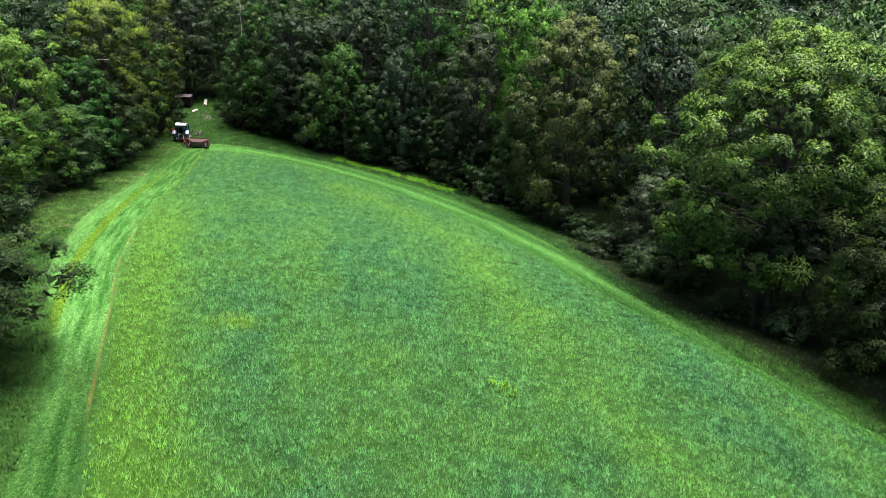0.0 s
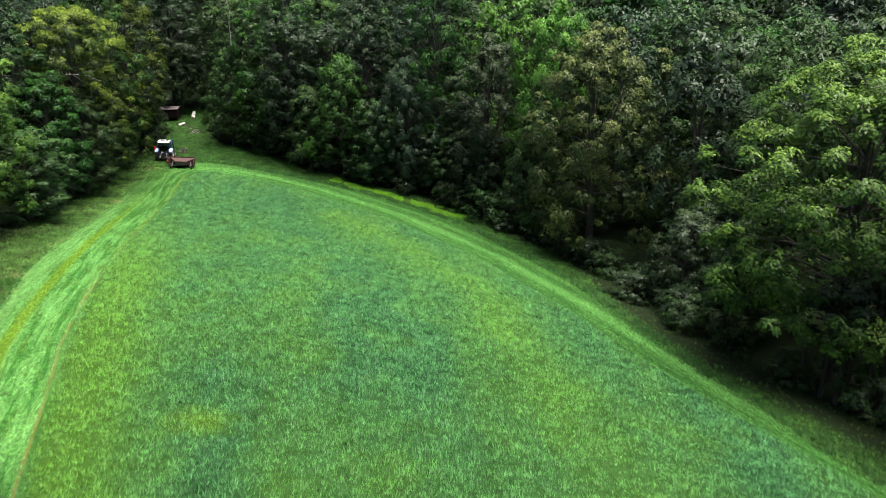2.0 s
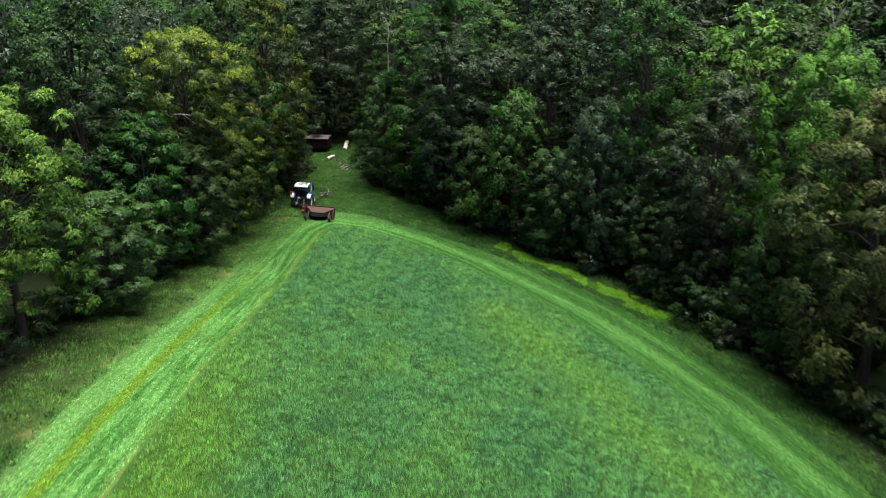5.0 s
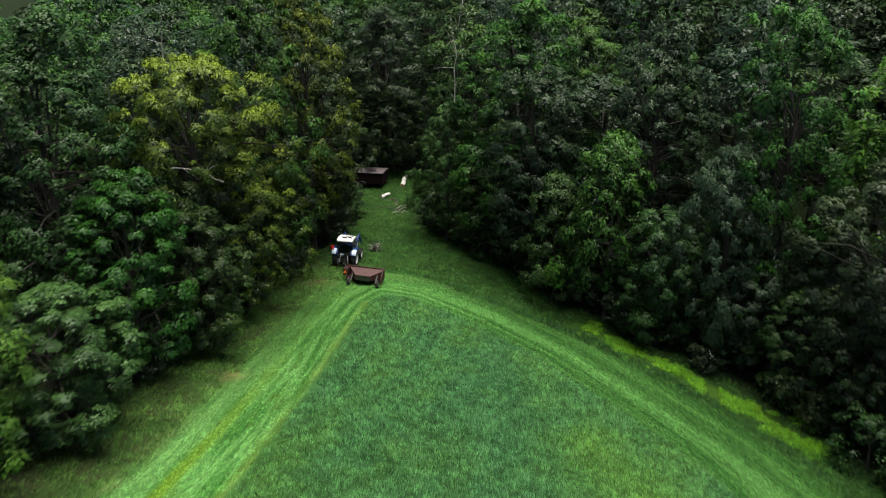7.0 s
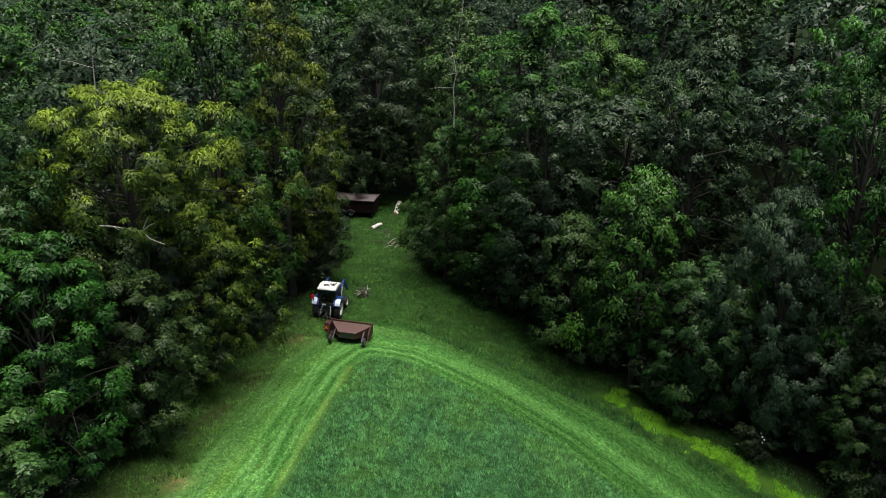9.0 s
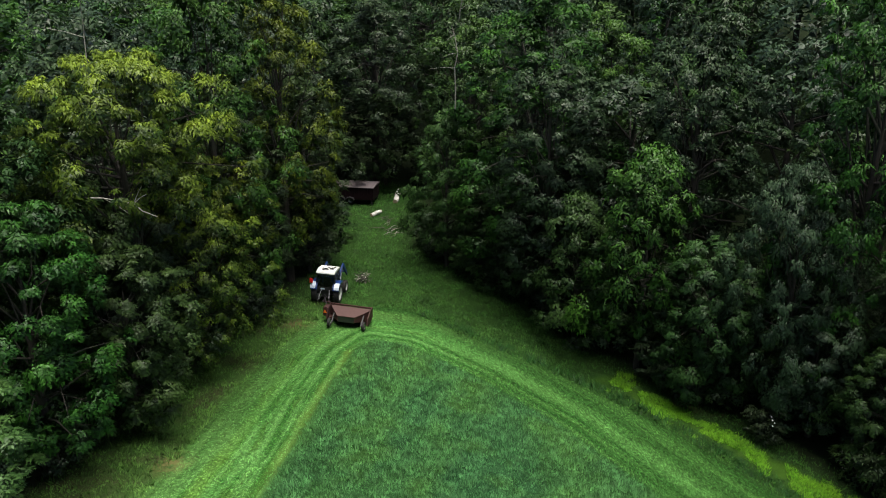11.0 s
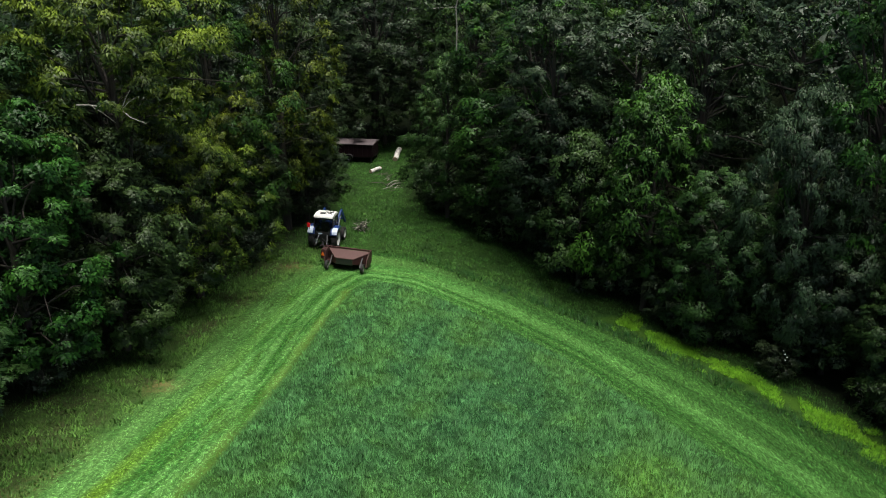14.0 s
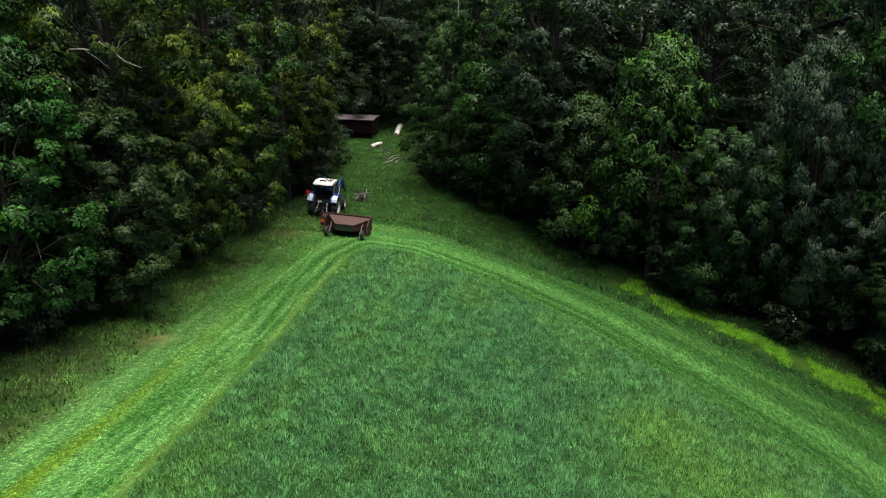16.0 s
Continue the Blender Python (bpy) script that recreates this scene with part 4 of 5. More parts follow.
TREES = [
    # x, y, height of the top above datum, spread, kind, colour
    (21.9, 51.8, 17.4, 8.7, "giant", "bright"), (25.2, 40.0, 12.4, 5.0, "dome", "oak"), (11.8, 75.8, 16.6, 6.5, "dome", "olive"),
    (23.5, 80.5, 17.6, 5.0, "tall", "green"), (24.0, 67.0, 13.0, 5.0, "tall", "dark"), (31.0, 66.0, 18.0, 5.6, "far", "green"),
    (9.8, 85.4, 17.6, 4.8, "dome", "fresh"), (5.4, 97.0, 18.0, 4.8, "far", "fresh"), (35.0, 93.5, 16.5, 5.4, "far", "green"), (42.0, 93.0, 16.5, 5.4, "far", "blue"),
    (3.6, 87.2, 14.6, 4.2, "tall", "dark"), (-1.4, 95.0, 20.7, 4.4, "tall", "vivid"), (-4.3, 93.6, 12.0, 3.3, "shag", "blue"),
    (-9.2, 102.0, 18.6, 4.4, "tall", "dark"), (-11.6, 96.6, 11.6, 3.4, "small", "vivid"), (-17.8, 101.5, 15.4, 4.3, "tall", "dark"),
    (-19.8, 106.4, 20.0, 6.0, "tall", "vivid"), (-26.1, 106.7, 11.6, 2.7, "near", "soft"), (-26.2, 114.2, 17.0, 4.3, "tall", "maple"),
    (-37.6, 122.6, 18.0, 5.4, "tall", "dark"), (-31.0, 127.0, 17.0, 4.6, "far", "green"), (-43.5, 123.0, 17.0, 4.6, "far", "dark"),
    (-35.2, 99.6, 20.6, 3.7, "tall", "yellow"), (-36.0, 94.0, 13.0, 3.9, "tall", "dark"), (-35.6, 103.2, 14.0, 3.6, "tall", "green"), (-39.6, 109.0, 14.0, 4.2, "tall", "dark"),
    (-33.3, 86.2, 10.4, 3.6, "shag", "yellow"), (-33.2, 81.8, 17.2, 5.0, "high", "yellow"), (-36.6, 80.0, 11.5, 3.6, "small", "dark"), (-34.6, 91.0, 21.2, 4.2, "tall", "vivid"),
    (-37.0, 75.2, 20.9, 4.9, "tall", "green"), (-32.8, 74.6, 13.4, 3.5, "near", "vivid"), (-34.6, 80.4, 12.8, 3.6, "near", "green"), (-31.8, 67.8, 9.9, 3.5, "near", "soft"),
    (-32.6, 61.6, 17.0, 4.6, "dome", "fresh"), (-31.8, 54.4, 13.4, 4.2, "dome", "fresh"), (-19.8, 28.0, 12.4, 4.9, "oak", "oak"),
    (-8.8, 107.5, 17.0, 3.3, "tall", "soft"), (-15.4, 109.5, 18.0, 3.8, "tall", "vivid"),
    # the deep crown at (28.5, 33) is unseen, added to shade the right margin
    (-32.2, 79.0, 10.0, 3.0, "near", "green"), (28.5, 33.0, 13.0, 5.5, "deep", "oak"), (16.6, 63.6, 5.0, 2.8, "small", "dark"), (19.6, 60.4, 5.5, 3.0, "small", "dark"), (21.5, 64.0, 7.0, 3.2, "small", "dark"), (18.0, 57.5, 3.6, 2.4, "small", "oak"), (18.6, 66.6, 5.0, 2.8, "small", "dark"), (-35.0, 85.0, 11.6, 3.3, "near", "dark"), (-36.4, 121.6, 9.5, 3.4, "small", "green"), (-29.8, 121.6, 9.0, 2.8, "small", "dark"), (-41.4, 118.6, 9.0, 3.2, "small", "dark"),
    (-8.0, 94.2, 7.4, 2.8, "near", "green"), (-15.6, 98.8, 8.0, 2.8, "small", "green"), (1.6, 91.4, 9.0, 3.2, "near", "blue"), (8.2, 80.5, 9.0, 3.2, "small", "green"),
    # skirt of lower trees that closes the wood's edge on the far right side of the field
    (-13.6, 98.8, 6.2, 2.6, "near", "green"), (-10.0, 97.2, 5.0, 2.4, "near", "dark"), (-6.2, 95.6, 5.6, 2.6, "near", "green"), (-2.6, 93.2, 5.4, 2.6, "near", "blue"), (0.4, 90.4, 5.0, 2.5, "near", "green"),
    (3.8, 87.0, 5.2, 2.6, "near", "dark"), (6.6, 82.6, 5.0, 2.6, "near", "green"), (-19.6, 104.0, 6.0, 2.6, "near", "dark"), (-23.4, 106.4, 5.6, 2.4, "near", "green"), (-36.8, 108.0, 5.2, 2.4, "small", "dark"), (-34.6, 101.6, 6.6, 2.3, "near", "dark"), (-35.7, 96.8, 5.6, 1.9, "near", "green"), (-34.0, 89.6, 11.0, 3.0, "high", "yellow"), (-35.6, 92.4, 6.6, 2.4, "near", "dark"),
]
WORDS["soft"] = "leafy tree with soft pale green foliage"
WORDS["vivid"] = "full-crowned tree with clear green sunlit leaves"
WORDS["maple"] = "clear green maple standing before darker woods"
WORDS["fresh"] = "leafy tree with pale fresh green foliage at the field edge"
rng = np.random.default_rng(21)
planted = []


def put_tree(x, y, top, spread, kind, colour, words, turn=None):
    meshes, h, r = KINDS[kind][int(rng.integers(len(KINDS[kind])))]
    hz = top - gz(x, y)
    planted.append((x, y, spread))
    return plant(meshes, x, y, (spread / r, spread / r, hz / h), colour, rng.uniform(0, 6.28) if turn is None else turn, words)


for x, y, top, spread, kind, colour in TREES:
    put_tree(x, y, top, spread, kind, colour, WORDS[colour])

# the woods behind the edge
tries = 0
count = 0
while tries < 9000 and count < 132:
    tries += 1
    x, y = rng.uniform(-80, 78), rng.uniform(44, 158)
    d = float(side(np.array([x]), np.array([y]), WOOD)[0])
    if d > -4.2 or d < (-40 if x < 18 else -64) or (x < -33 and d < -24 and y < 112):
        continue
    if abs(x + 5) > 0.6 * y + 10:
        continue
    if any(math.hypot(x - a, y - b) < 0.58 * (s + 4.6) for a, b, s in planted):
        continue
    near_edge = d > -9
    colour = ["dark", "green", "vivid", "blue", "maple", "dark", "green"][int(rng.integers(7))] if not near_edge else ["dark", "dark", "green", "blue"][int(rng.integers(4))]
    top = gz(x, y) + rng.uniform(14.5, 19.5)
    put_tree(x, y, top, rng.uniform(4.2, 6.0), "mid" if d > -22 and y > 76 and x < 14 else "far" if d > -31 else "deep", colour, "woodland tree in the closed stand behind the field")
    count += 1

# unseen woods added round the near end of the field to block low sky light
for i in range(46):
    a = radians(rng.uniform(150, 390))
    x, y = 2 + (38 + 9 * (i % 2)) * math.cos(a) * 1.1 + rng.uniform(-3, 3), 12 + (36 + 9 * (i % 2)) * math.sin(a) + rng.uniform(-3, 3)
    if float(side(np.array([x]), np.array([y]), WOOD)[0]) > -4 or any(math.hypot(x - p, y - q) < 0.5 * (s + 5) for p, q, s in planted):
        continue
    put_tree(x, y, gz(x, y) + rng.uniform(13, 18), rng.uniform(4.5, 6.0), "deep", ["dark", "green", "bright"][i % 3], "unseen woodland tree added at the near end of the field to block low sky light")

# and close it in on both sides of the near half
count = 0
for i in range(1500):
    x, y = rng.uniform(-62, 66), rng.uniform(-38, 56)
    d = float(side(np.array([x]), np.array([y]), WOOD)[0])
    if d > -5 or d < -38 or count >= 62 or any(math.hypot(x - p, y - q) < 0.62 * (s + 5) for p, q, s in planted):
        continue
    put_tree(x, y, gz(x, y) + rng.uniform(12, 16), rng.uniform(4.6, 6.2), "deep", ["dark", "green", "oak"][i % 3], "woodland tree beside the near half of the field")
    count += 1

# ---- shrubs along the foot of the woods
SHRUBS = [tree_meshes(s, 2.6, 1.7, 0.1, 24, 9, 16, 0.12, 0.75, 0.4, 0.0, 0.30) for s in (31, 32, 33)]
seg = np.hypot(*np.diff(WOOD, axis=0).T)
for i in range(2, len(WOOD) - 2):
    if i in (10, 11, 12):
        continue
    (x0, y0), (x1, y1) = WOOD[i], WOOD[i + 1]
    if max(y0, y1) < 44:
        continue
    for k in range(max(1, int(seg[i] / 2.6))):
        f = (k + rng.uniform(0.1, 0.9)) / max(1, int(seg[i] / 2.6))
        x, y = x0 + (x1 - x0) * f, y0 + (y1 - y0) * f
        # set back from the line, into the wood
        nxv, nyv = (y1 - y0) / seg[i], -(x1 - x0) / seg[i]
        off = rng.uniform(0.2, 2.0)
        x, y = x - nxv * off, y - nyv * off
        s = rng.uniform(0.6, 1.35)
        col = ["dark", "green", "dark", "blue", "green", "oak"][int(rng.integers(6))]
        # the mouth of the lane stays open
        if x < -29.4 and 109.5 < y < 123:
            s *= 0.35
        plant(SHRUBS[int(rng.integers(3))], x, y, (s, s, s * rng.uniform(0.7, 1.1)), col, rng.uniform(0, 6.28),
              "low leafy shrub at the foot of the woods", "shrub", "edge shrubs", "shrub")

# young growth that closes the gaps between the big edge trees
for x, y, top, spread, colour in ((-1.6, 94.6, 4.6, 2.6, "green"), (-5.4, 97.0, 5.0, 2.8, "dark"), (1.0, 97.6, 5.5, 2.8, "dark"), (14.6, 82.0, 3.0, 2.8, "dark"), (18.4, 84.0, 3.6, 3.0, "dark"), (20.4, 78.6, 3.4, 2.8, "green")):
    put_tree(x, y, top, spread, "small", colour, "young leafy tree filling the foot of the woods")


# ---------------------------------------------------------------- tractor with its mower
def thing(name, label, category, m, group=""):
    ob = new(name)
    ob.empty_display_size = 0.3
    ob.matrix_basis = m
    return tagged(ob, label, category, group)


def wheel(parent, x, y, r, w, name="wheel", lugs=22, rim_mat=RIM):
    """A tyre with lugs, a dished rim and a hub, on the x axis."""
    hub = part(name, lathe_x([(-w * 0.25, 0.001), (-w * 0.25, r * 0.16), (w * 0.32, r * 0.16), (w * 0.36, 0.001)], 16, closed=False), BLACK, parent)
    hub.location = (x, y, r)
    side_out = 1 if x > 0 else -1
    bm = lathe_x([(-w * 0.5, r * 0.64), (-w * 0.54, r * 0.8), (-w * 0.46, r * 0.93), (-w * 0.2, r * 0.965), (w * 0.2, r * 0.965),
                  (w * 0.46, r * 0.93), (w * 0.54, r * 0.8), (w * 0.5, r * 0.64)], 32)
    for i in range(lugs):
        a = 2 * math.pi * i / lugs
        for s in (-1, 1):
            m = Matrix.Rotation(a + s * 0.07, 4, "X") @ Matrix.Translation((s * w * 0.24, 0, r * 0.965)) @ Matrix.Rotation(s * 0.6, 4, "Z")
            box(0, 0, 0, w * 0.52, r * 0.07, r * 0.075, m, bm)
    part("tyre", bm, RUBBER, hub, "worn black lugged tyre" if r > 0.4 else "")
    rim = lathe_x([(-w * 0.46, r * 0.66), (-w * 0.44, r * 0.6), (side_out * w * 0.10, r * 0.54), (side_out * w * 0.14, r * 0.2), (side_out * w * 0.08, 0.001),
                   (side_out * w * 0.02, 0.001), (side_out * w * 0.06, r * 0.5), (w * 0.44, r * 0.6), (w * 0.46, r * 0.66)], 28, closed=False)
    part("rim", rim, rim_mat, hub, "cream painted rim", smooth=True)
    for i in range(6):
        a = 2 * math.pi * i / 6
        b = part("nut", box(side_out * w * 0.15, math.cos(a) * r * 0.27, math.sin(a) * r * 0.27, 0.03, 0.03, 0.03), STEEL, hub)
    return hub


TX, TY, TYAW = -31.3, 97.0, 9.0
slope = math.degrees(math.atan2(gz(TX - 0.3, TY + 1.9) - gz(TX, TY), 1.92))
tilt = math.degrees(math.atan2(gz(TX - 0.74, TY - 0.12) - gz(TX + 0.74, TY + 0.12), 1.5))
tractor = thing("tractor", "small blue farm tractor with white cab roof and loader arms", "tractor", pose(TX, TY, gz(TX, TY) + 0.02, slope, tilt, TYAW))
RW = 0.64
wheel(tractor, 0.72, 0, RW, 0.36, "rear_wheel")
wheel(tractor, -0.72, 0, RW, 0.36, "rear_wheel")
wheel(tractor, 0.70, 1.92, 0.42, 0.26, "front_wheel", 18)
wheel(tractor, -0.70, 1.92, 0.42, 0.26, "front_wheel", 18)
part("chassis", prism([(-0.35, 0.42), (-0.35, 0.85), (0.5, 0.95), (2.35, 0.75), (2.35, 0.45), (0.9, 0.38)], -0.22, 0.22), BLACK, tractor, "dark greasy chassis", 0.03)
part("rear_axle", lathe_x([(-0.62, 0.001), (-0.62, 0.13), (0.62, 0.13), (0.62, 0.001)], 16, closed=False), BLACK, tractor).location = (0, 0, RW)
part("front_axle", box(0, 1.92, 0.44, 1.2, 0.16, 0.14), BLACK, tractor, "", 0.02)
hood = part("hood", prism([(0.95, 0.8), (0.95, 1.36), (1.5, 1.33), (2.2, 1.22), (2.5, 1.02), (2.52, 0.62), (2.3, 0.6)], -0.34, 0.34), BLUE, tractor, "blue engine hood", 0.05)
part("grille", box(0, 2.53, 0.82, 0.46, 0.03, 0.32), BLACK, hood, "black radiator grille", 0.01)
part("exhaust", lathe_x([(0.0, 0.001), (0.0, 0.04), (0.75, 0.035), (0.75, 0.001)], 12, closed=False), BLACK, tractor, "black exhaust stack").matrix_basis = pose(-0.31, 1.3, 1.3, 0, -90, 0)
for s in (-1, 1):
    f = part("fender", prism([(-0.52, 0.98), (-0.66, 1.02), (-0.60, 1.22), (-0.42, 1.38), (0.15, 1.44), (0.5, 1.36), (0.5, 1.28), (0.15, 1.36), (-0.38, 1.30), (-0.5, 1.16)],
                             s * 0.50, s * 0.92), BLUE, tractor, "blue rear fender", 0.015)
    part("fender_corner", prism([(-0.63, 1.08), (-0.655, 1.10), (-0.60, 1.25), (-0.43, 1.405), (-0.28, 1.43), (-0.28, 1.415), (-0.42, 1.39), (-0.59, 1.235)], s * 0.60, s * 0.93), FENDER, f, "pale reflective fender corner")
lamp = part("tail_lamp", prism([(-0.62, 1.42), (-0.52, 1.42), (-0.52, 1.68), (-0.62, 1.68)], -0.98, -0.78), RED, tractor, "bright red rear lamp on a bracket", 0.02)
part("bracket", box(-0.84, -0.55, 1.36, 0.04, 0.04, 0.16), BLACK, lamp)
# cab
cab = part("cab_floor", box(0, 0.28, 0.92, 1.0, 1.3, 0.10), BLACK, tractor, "", 0.02)
for sx in (-1, 1):
    for y0, y1 in ((-0.38, -0.30), (0.30, 0.32), (0.92, 0.80)):
        V, F = tube_arrays([(sx * 0.60, y0, 0.95), (sx * 0.60, (y0 + y1) / 2 - 0.01, 1.5), (sx * 0.56, y1, 2.06)], [0.04, 0.038, 0.036], 8)
        under(new("cab_post", raw_mesh("cab_post", V, F, BLACK, True)), tractor)
    part("side_window", prism([(-0.32, 1.0), (-0.26, 2.02), (0.78, 2.02), (0.88, 1.0)], sx * 0.585, sx * 0.592), glass, tractor, "dark tinted side window").visible_shadow = False
part("rear_window", prism([(-0.385, 1.12), (-0.375, 1.12), (-0.305, 2.02), (-0.315, 2.02)], -0.56, 0.56), glass, tractor, "dark tinted rear window").visible_shadow = False
part("windscreen", prism([(0.91, 1.38), (0.92, 1.38), (0.82, 2.02), (0.81, 2.02)], -0.56, 0.56), glass, tractor, "dark windscreen").visible_shadow = False
part("rear_panel", prism([(-0.40, 0.9), (-0.36, 0.9), (-0.36, 1.14), (-0.40, 1.14)], -0.58, 0.58), BLACK, tractor, "black rear panel", 0.01)
part("number_plate", box(-0.18, -0.415, 1.02, 0.26, 0.015, 0.09), FENDER, tractor, "small blank white plate")
roof = part("cab_roof", prism([(-0.50, 2.05), (-0.52, 2.10), (-0.44, 2.18), (0.1, 2.235), (0.75, 2.19), (0.95, 2.09), (0.94, 2.04)], -0.60, 0.60), WHITE, tractor, "white moulded cab roof", 0.035)
part("roof_lining", box(0, 0.22, 2.03, 1.22, 1.36, 0.04), BLACK, roof)
trg = np.random.default_rng(4)
for i in range(9):
    part("twig", box(0, 0, 0, trg.uniform(0.10, 0.26), 0.035, 0.03), BLACK, roof, "dark twig lying on the roof", 0.008).matrix_basis = pose(trg.uniform(-0.22, 0.4), trg.uniform(-0.05, 0.45), 2.235, 0, 0, trg.uniform(0, 180))
part("rear_visor", box(0, -0.42, 1.98, 1.16, 0.10, 0.07), BLACK, roof, "black visor with work lamps", 0.01)
for dx, dy, a, ln in ((-0.12, -0.1, 40, 0.34), (0.02, -0.12, -30, 0.26), (-0.18, 0.02, 5, 0.28), (0.30, 0.06, 60, 0.30), (0.36, -0.02, -40, 0.26), (0.25, 0.14, 15, 0.24), (-0.02, 0.06, 80, 0.22)):
    part("twig", box(0, 0, 0, ln, 0.045, 0.04), BLACK, roof, "dark twig lying on the roof", 0.01).matrix_basis = pose(dx, dy, 2.245, 0, 0, a)
seat = part("seat", prism([(0.0, 1.0), (0.0, 1.65), (0.1, 1.68), (0.14, 1.2), (0.5, 1.18), (0.52, 1.0)], -0.24, 0.24), BLACK, tractor, "black driver's seat", 0.04)
V, F = tube_arrays([(0.17 * math.cos(a), 0.72 + 0.06 * math.sin(a), 1.5 + 0.16 * math.sin(a)) for a in np.linspace(0, 2 * math.pi, 17)], [0.016] * 17, 6)
under(new("steering_wheel", raw_mesh("steering_wheel", V, F, BLACK, True)), tractor)
# loader
for sx in (-1, 1):
    arm = part("loader_arm", prism([(0.72, 1.42), (0.86, 1.55), (1.70, 1.98), (1.98, 2.02), (3.0, 1.02), (3.0, 0.86), (2.92, 0.86), (1.90, 1.80), (1.72, 1.80), (0.92, 1.38), (0.78, 1.34)],
                                  sx * 0.50, sx * 0.60), BLUE, tractor, "blue loader arm", 0.012)
    part("loader_post", box(sx * 0.52, 1.05, 1.05, 0.12, 0.16, 0.75), BLUE, tractor, "blue loader post", 0.01)
    V, F = tube_arrays([(sx * 0.55, 1.1, 1.0), (sx * 0.55, 1.5, 1.40), (sx * 0.55, 1.86, 1.78)], [0.04, 0.03, 0.03], 8)
    under(new("lift_cylinder", raw_mesh("lift_cylinder", V, F, STEEL, True)), arm)
part("loader_crossbar", box(0, 2.62, 1.22, 1.1, 0.1, 0.1), BLUE, tractor, "", 0.01)
# hitch
for sx in (-1, 1):
    V, F = tube_arrays([(sx * 0.20, -0.25, 0.55), (sx * 0.32, -0.7, 0.45), (sx * 0.36, -1.0, 0.42)], [0.035, 0.03, 0.03], 7)
    under(new("lift_link", raw_mesh("lift_link", V, F, BLACK, True)), tractor)
    V, F = tube_arrays([(sx * 0.24, -0.35, 1.0), (sx * 0.30, -0.55, 0.75), (sx * 0.33, -0.75, 0.46)], [0.025, 0.025, 0.025], 6)
    under(new("lift_rod", raw_mesh("lift_rod", V, F, STEEL, True)), tractor)
part("drawbar", box(0, -0.65, 0.40, 0.09, 0.8, 0.05), BLACK, tractor, "", 0.008)

MW, MH = 2.16, -3.25  # the mower's middle in the tractor's frame
mx, my = (Matrix.Rotation(radians(TYAW), 2) @ Vector((MW, MH)))
mx, my = TX + mx, TY + my
mslope = math.degrees(math.atan2(gz(mx - 0.16, my + 1) - gz(mx, my), 1))
mtilt = math.degrees(math.atan2(gz(mx - 0.99, my - 0.16) - gz(mx + 0.99, my + 0.16), 2))
mower = thing("trailed_mower", "faded rusty red trailed hay mower with slanting top plate", "mower", pose(mx, my, gz(mx, my) + 0.02, mslope, mtilt, TYAW - 1) @ Matrix.Diagonal((0.94, 0.94, 0.94, 1)))
# hood: wide in front, drawn in towards the rear
bm = bmesh.new()
P = [(-1.25, 0.62, 0.98), (1.32, 0.62, 0.98), (1.32, 0.30, 0.96), (0.62, -0.62, 0.80), (-0.52, -0.62, 0.80), (-1.10, 0.30, 0.96)]
top = [bm.verts.new(p) for p in P]
low = [bm.verts.new((x, y, z - 0.05)) for x, y, z in P]
bm.faces.new(top)
bm.faces.new(low[::-1])
for i in range(6):
    j = (i + 1) % 6
    bm.faces.new((top[i], low[i], low[j], top[j]))
part("top_plate", bm, PLATE, mower, "worn pinkish steel top plate", 0.01)
for sx, xa, xb in ((1, 1.30, 0.60), (-1, -1.08, -0.50)):
    bm = bmesh.new()
    q = [(xa, 0.30, 0.90), (xb, -0.60, 0.74), (xb, -0.60, 0.42), (xa, 0.30, 0.30)]
    a = [bm.verts.new(p) for p in q]
    b_ = [bm.verts.new((x - sx * 0.03, y, z)) for x, y, z in q]
    bm.faces.new(a)
    bm.faces.new(b_[::-1])
    for i in range(4):
        j = (i + 1) % 4
        bm.faces.new((a[i], b_[i], b_[j], a[j]))
    part("side_shield", bm, RUST, mower, "rusty red swath shield")
part("cutter_bar", prism([(0.25, 0.12), (0.25, 0.26), (0.8, 0.30), (1.05, 0.18), (1.05, 0.10)], -1.35, 1.40), RUST, mower, "", 0.02)
part("rear_flap", box(0.05, -0.58, 0.56, 1.1, 0.03, 0.36), BLACK, mower, "dark hanging rear flap", 0.005)
part("front_curtain", box(0.03, 0.68, 0.62, 2.7, 0.04, 0.66), RUST, mower, "rusty front curtain plate", 0.008)
part("front_beam", box(0.03, 0.72, 1.02, 2.75, 0.10, 0.10), RUST, mower, "rusty main beam", 0.012)
for i in range(7):
    part("beam_rib", box(-1.15 + i * 0.39, 0.66, 0.80, 0.04, 0.06, 0.4), RUST, mower, "", 0.006)
part("end_plate", prism([(-0.55, 0.30), (-0.35, 0.75), (0.2, 1.04), (0.85, 1.08), (0.95, 0.25), (0.1, 0.16)], 1.38, 1.44), RUST, mower, "dark rusty end plate", 0.008)
part("end_plate", prism([(-0.2, 0.32), (0.0, 0.95), (0.85, 1.05), (0.95, 0.25), (0.1, 0.16)], -1.36, -1.30), RUST, mower, "dark rusty end plate", 0.008)
gear = part("gearbox_guard", box(-1.48, 0.25, 0.72, 0.26, 0.62, 0.62), RUST, mower, "rusty red drive guard", 0.05)
bm = bmesh.new()
tri = [bm.verts.new((-1.48 + dx, -0.072, 0.74 + dz)) for dx, dz in ((-0.13, -0.1), (0.13, -0.1), (0.0, 0.14))]
tri2 = [bm.verts.new((v.co.x, -0.088, v.co.z)) for v in tri]
bm.faces.new(tri)
bm.faces.new(tri2)
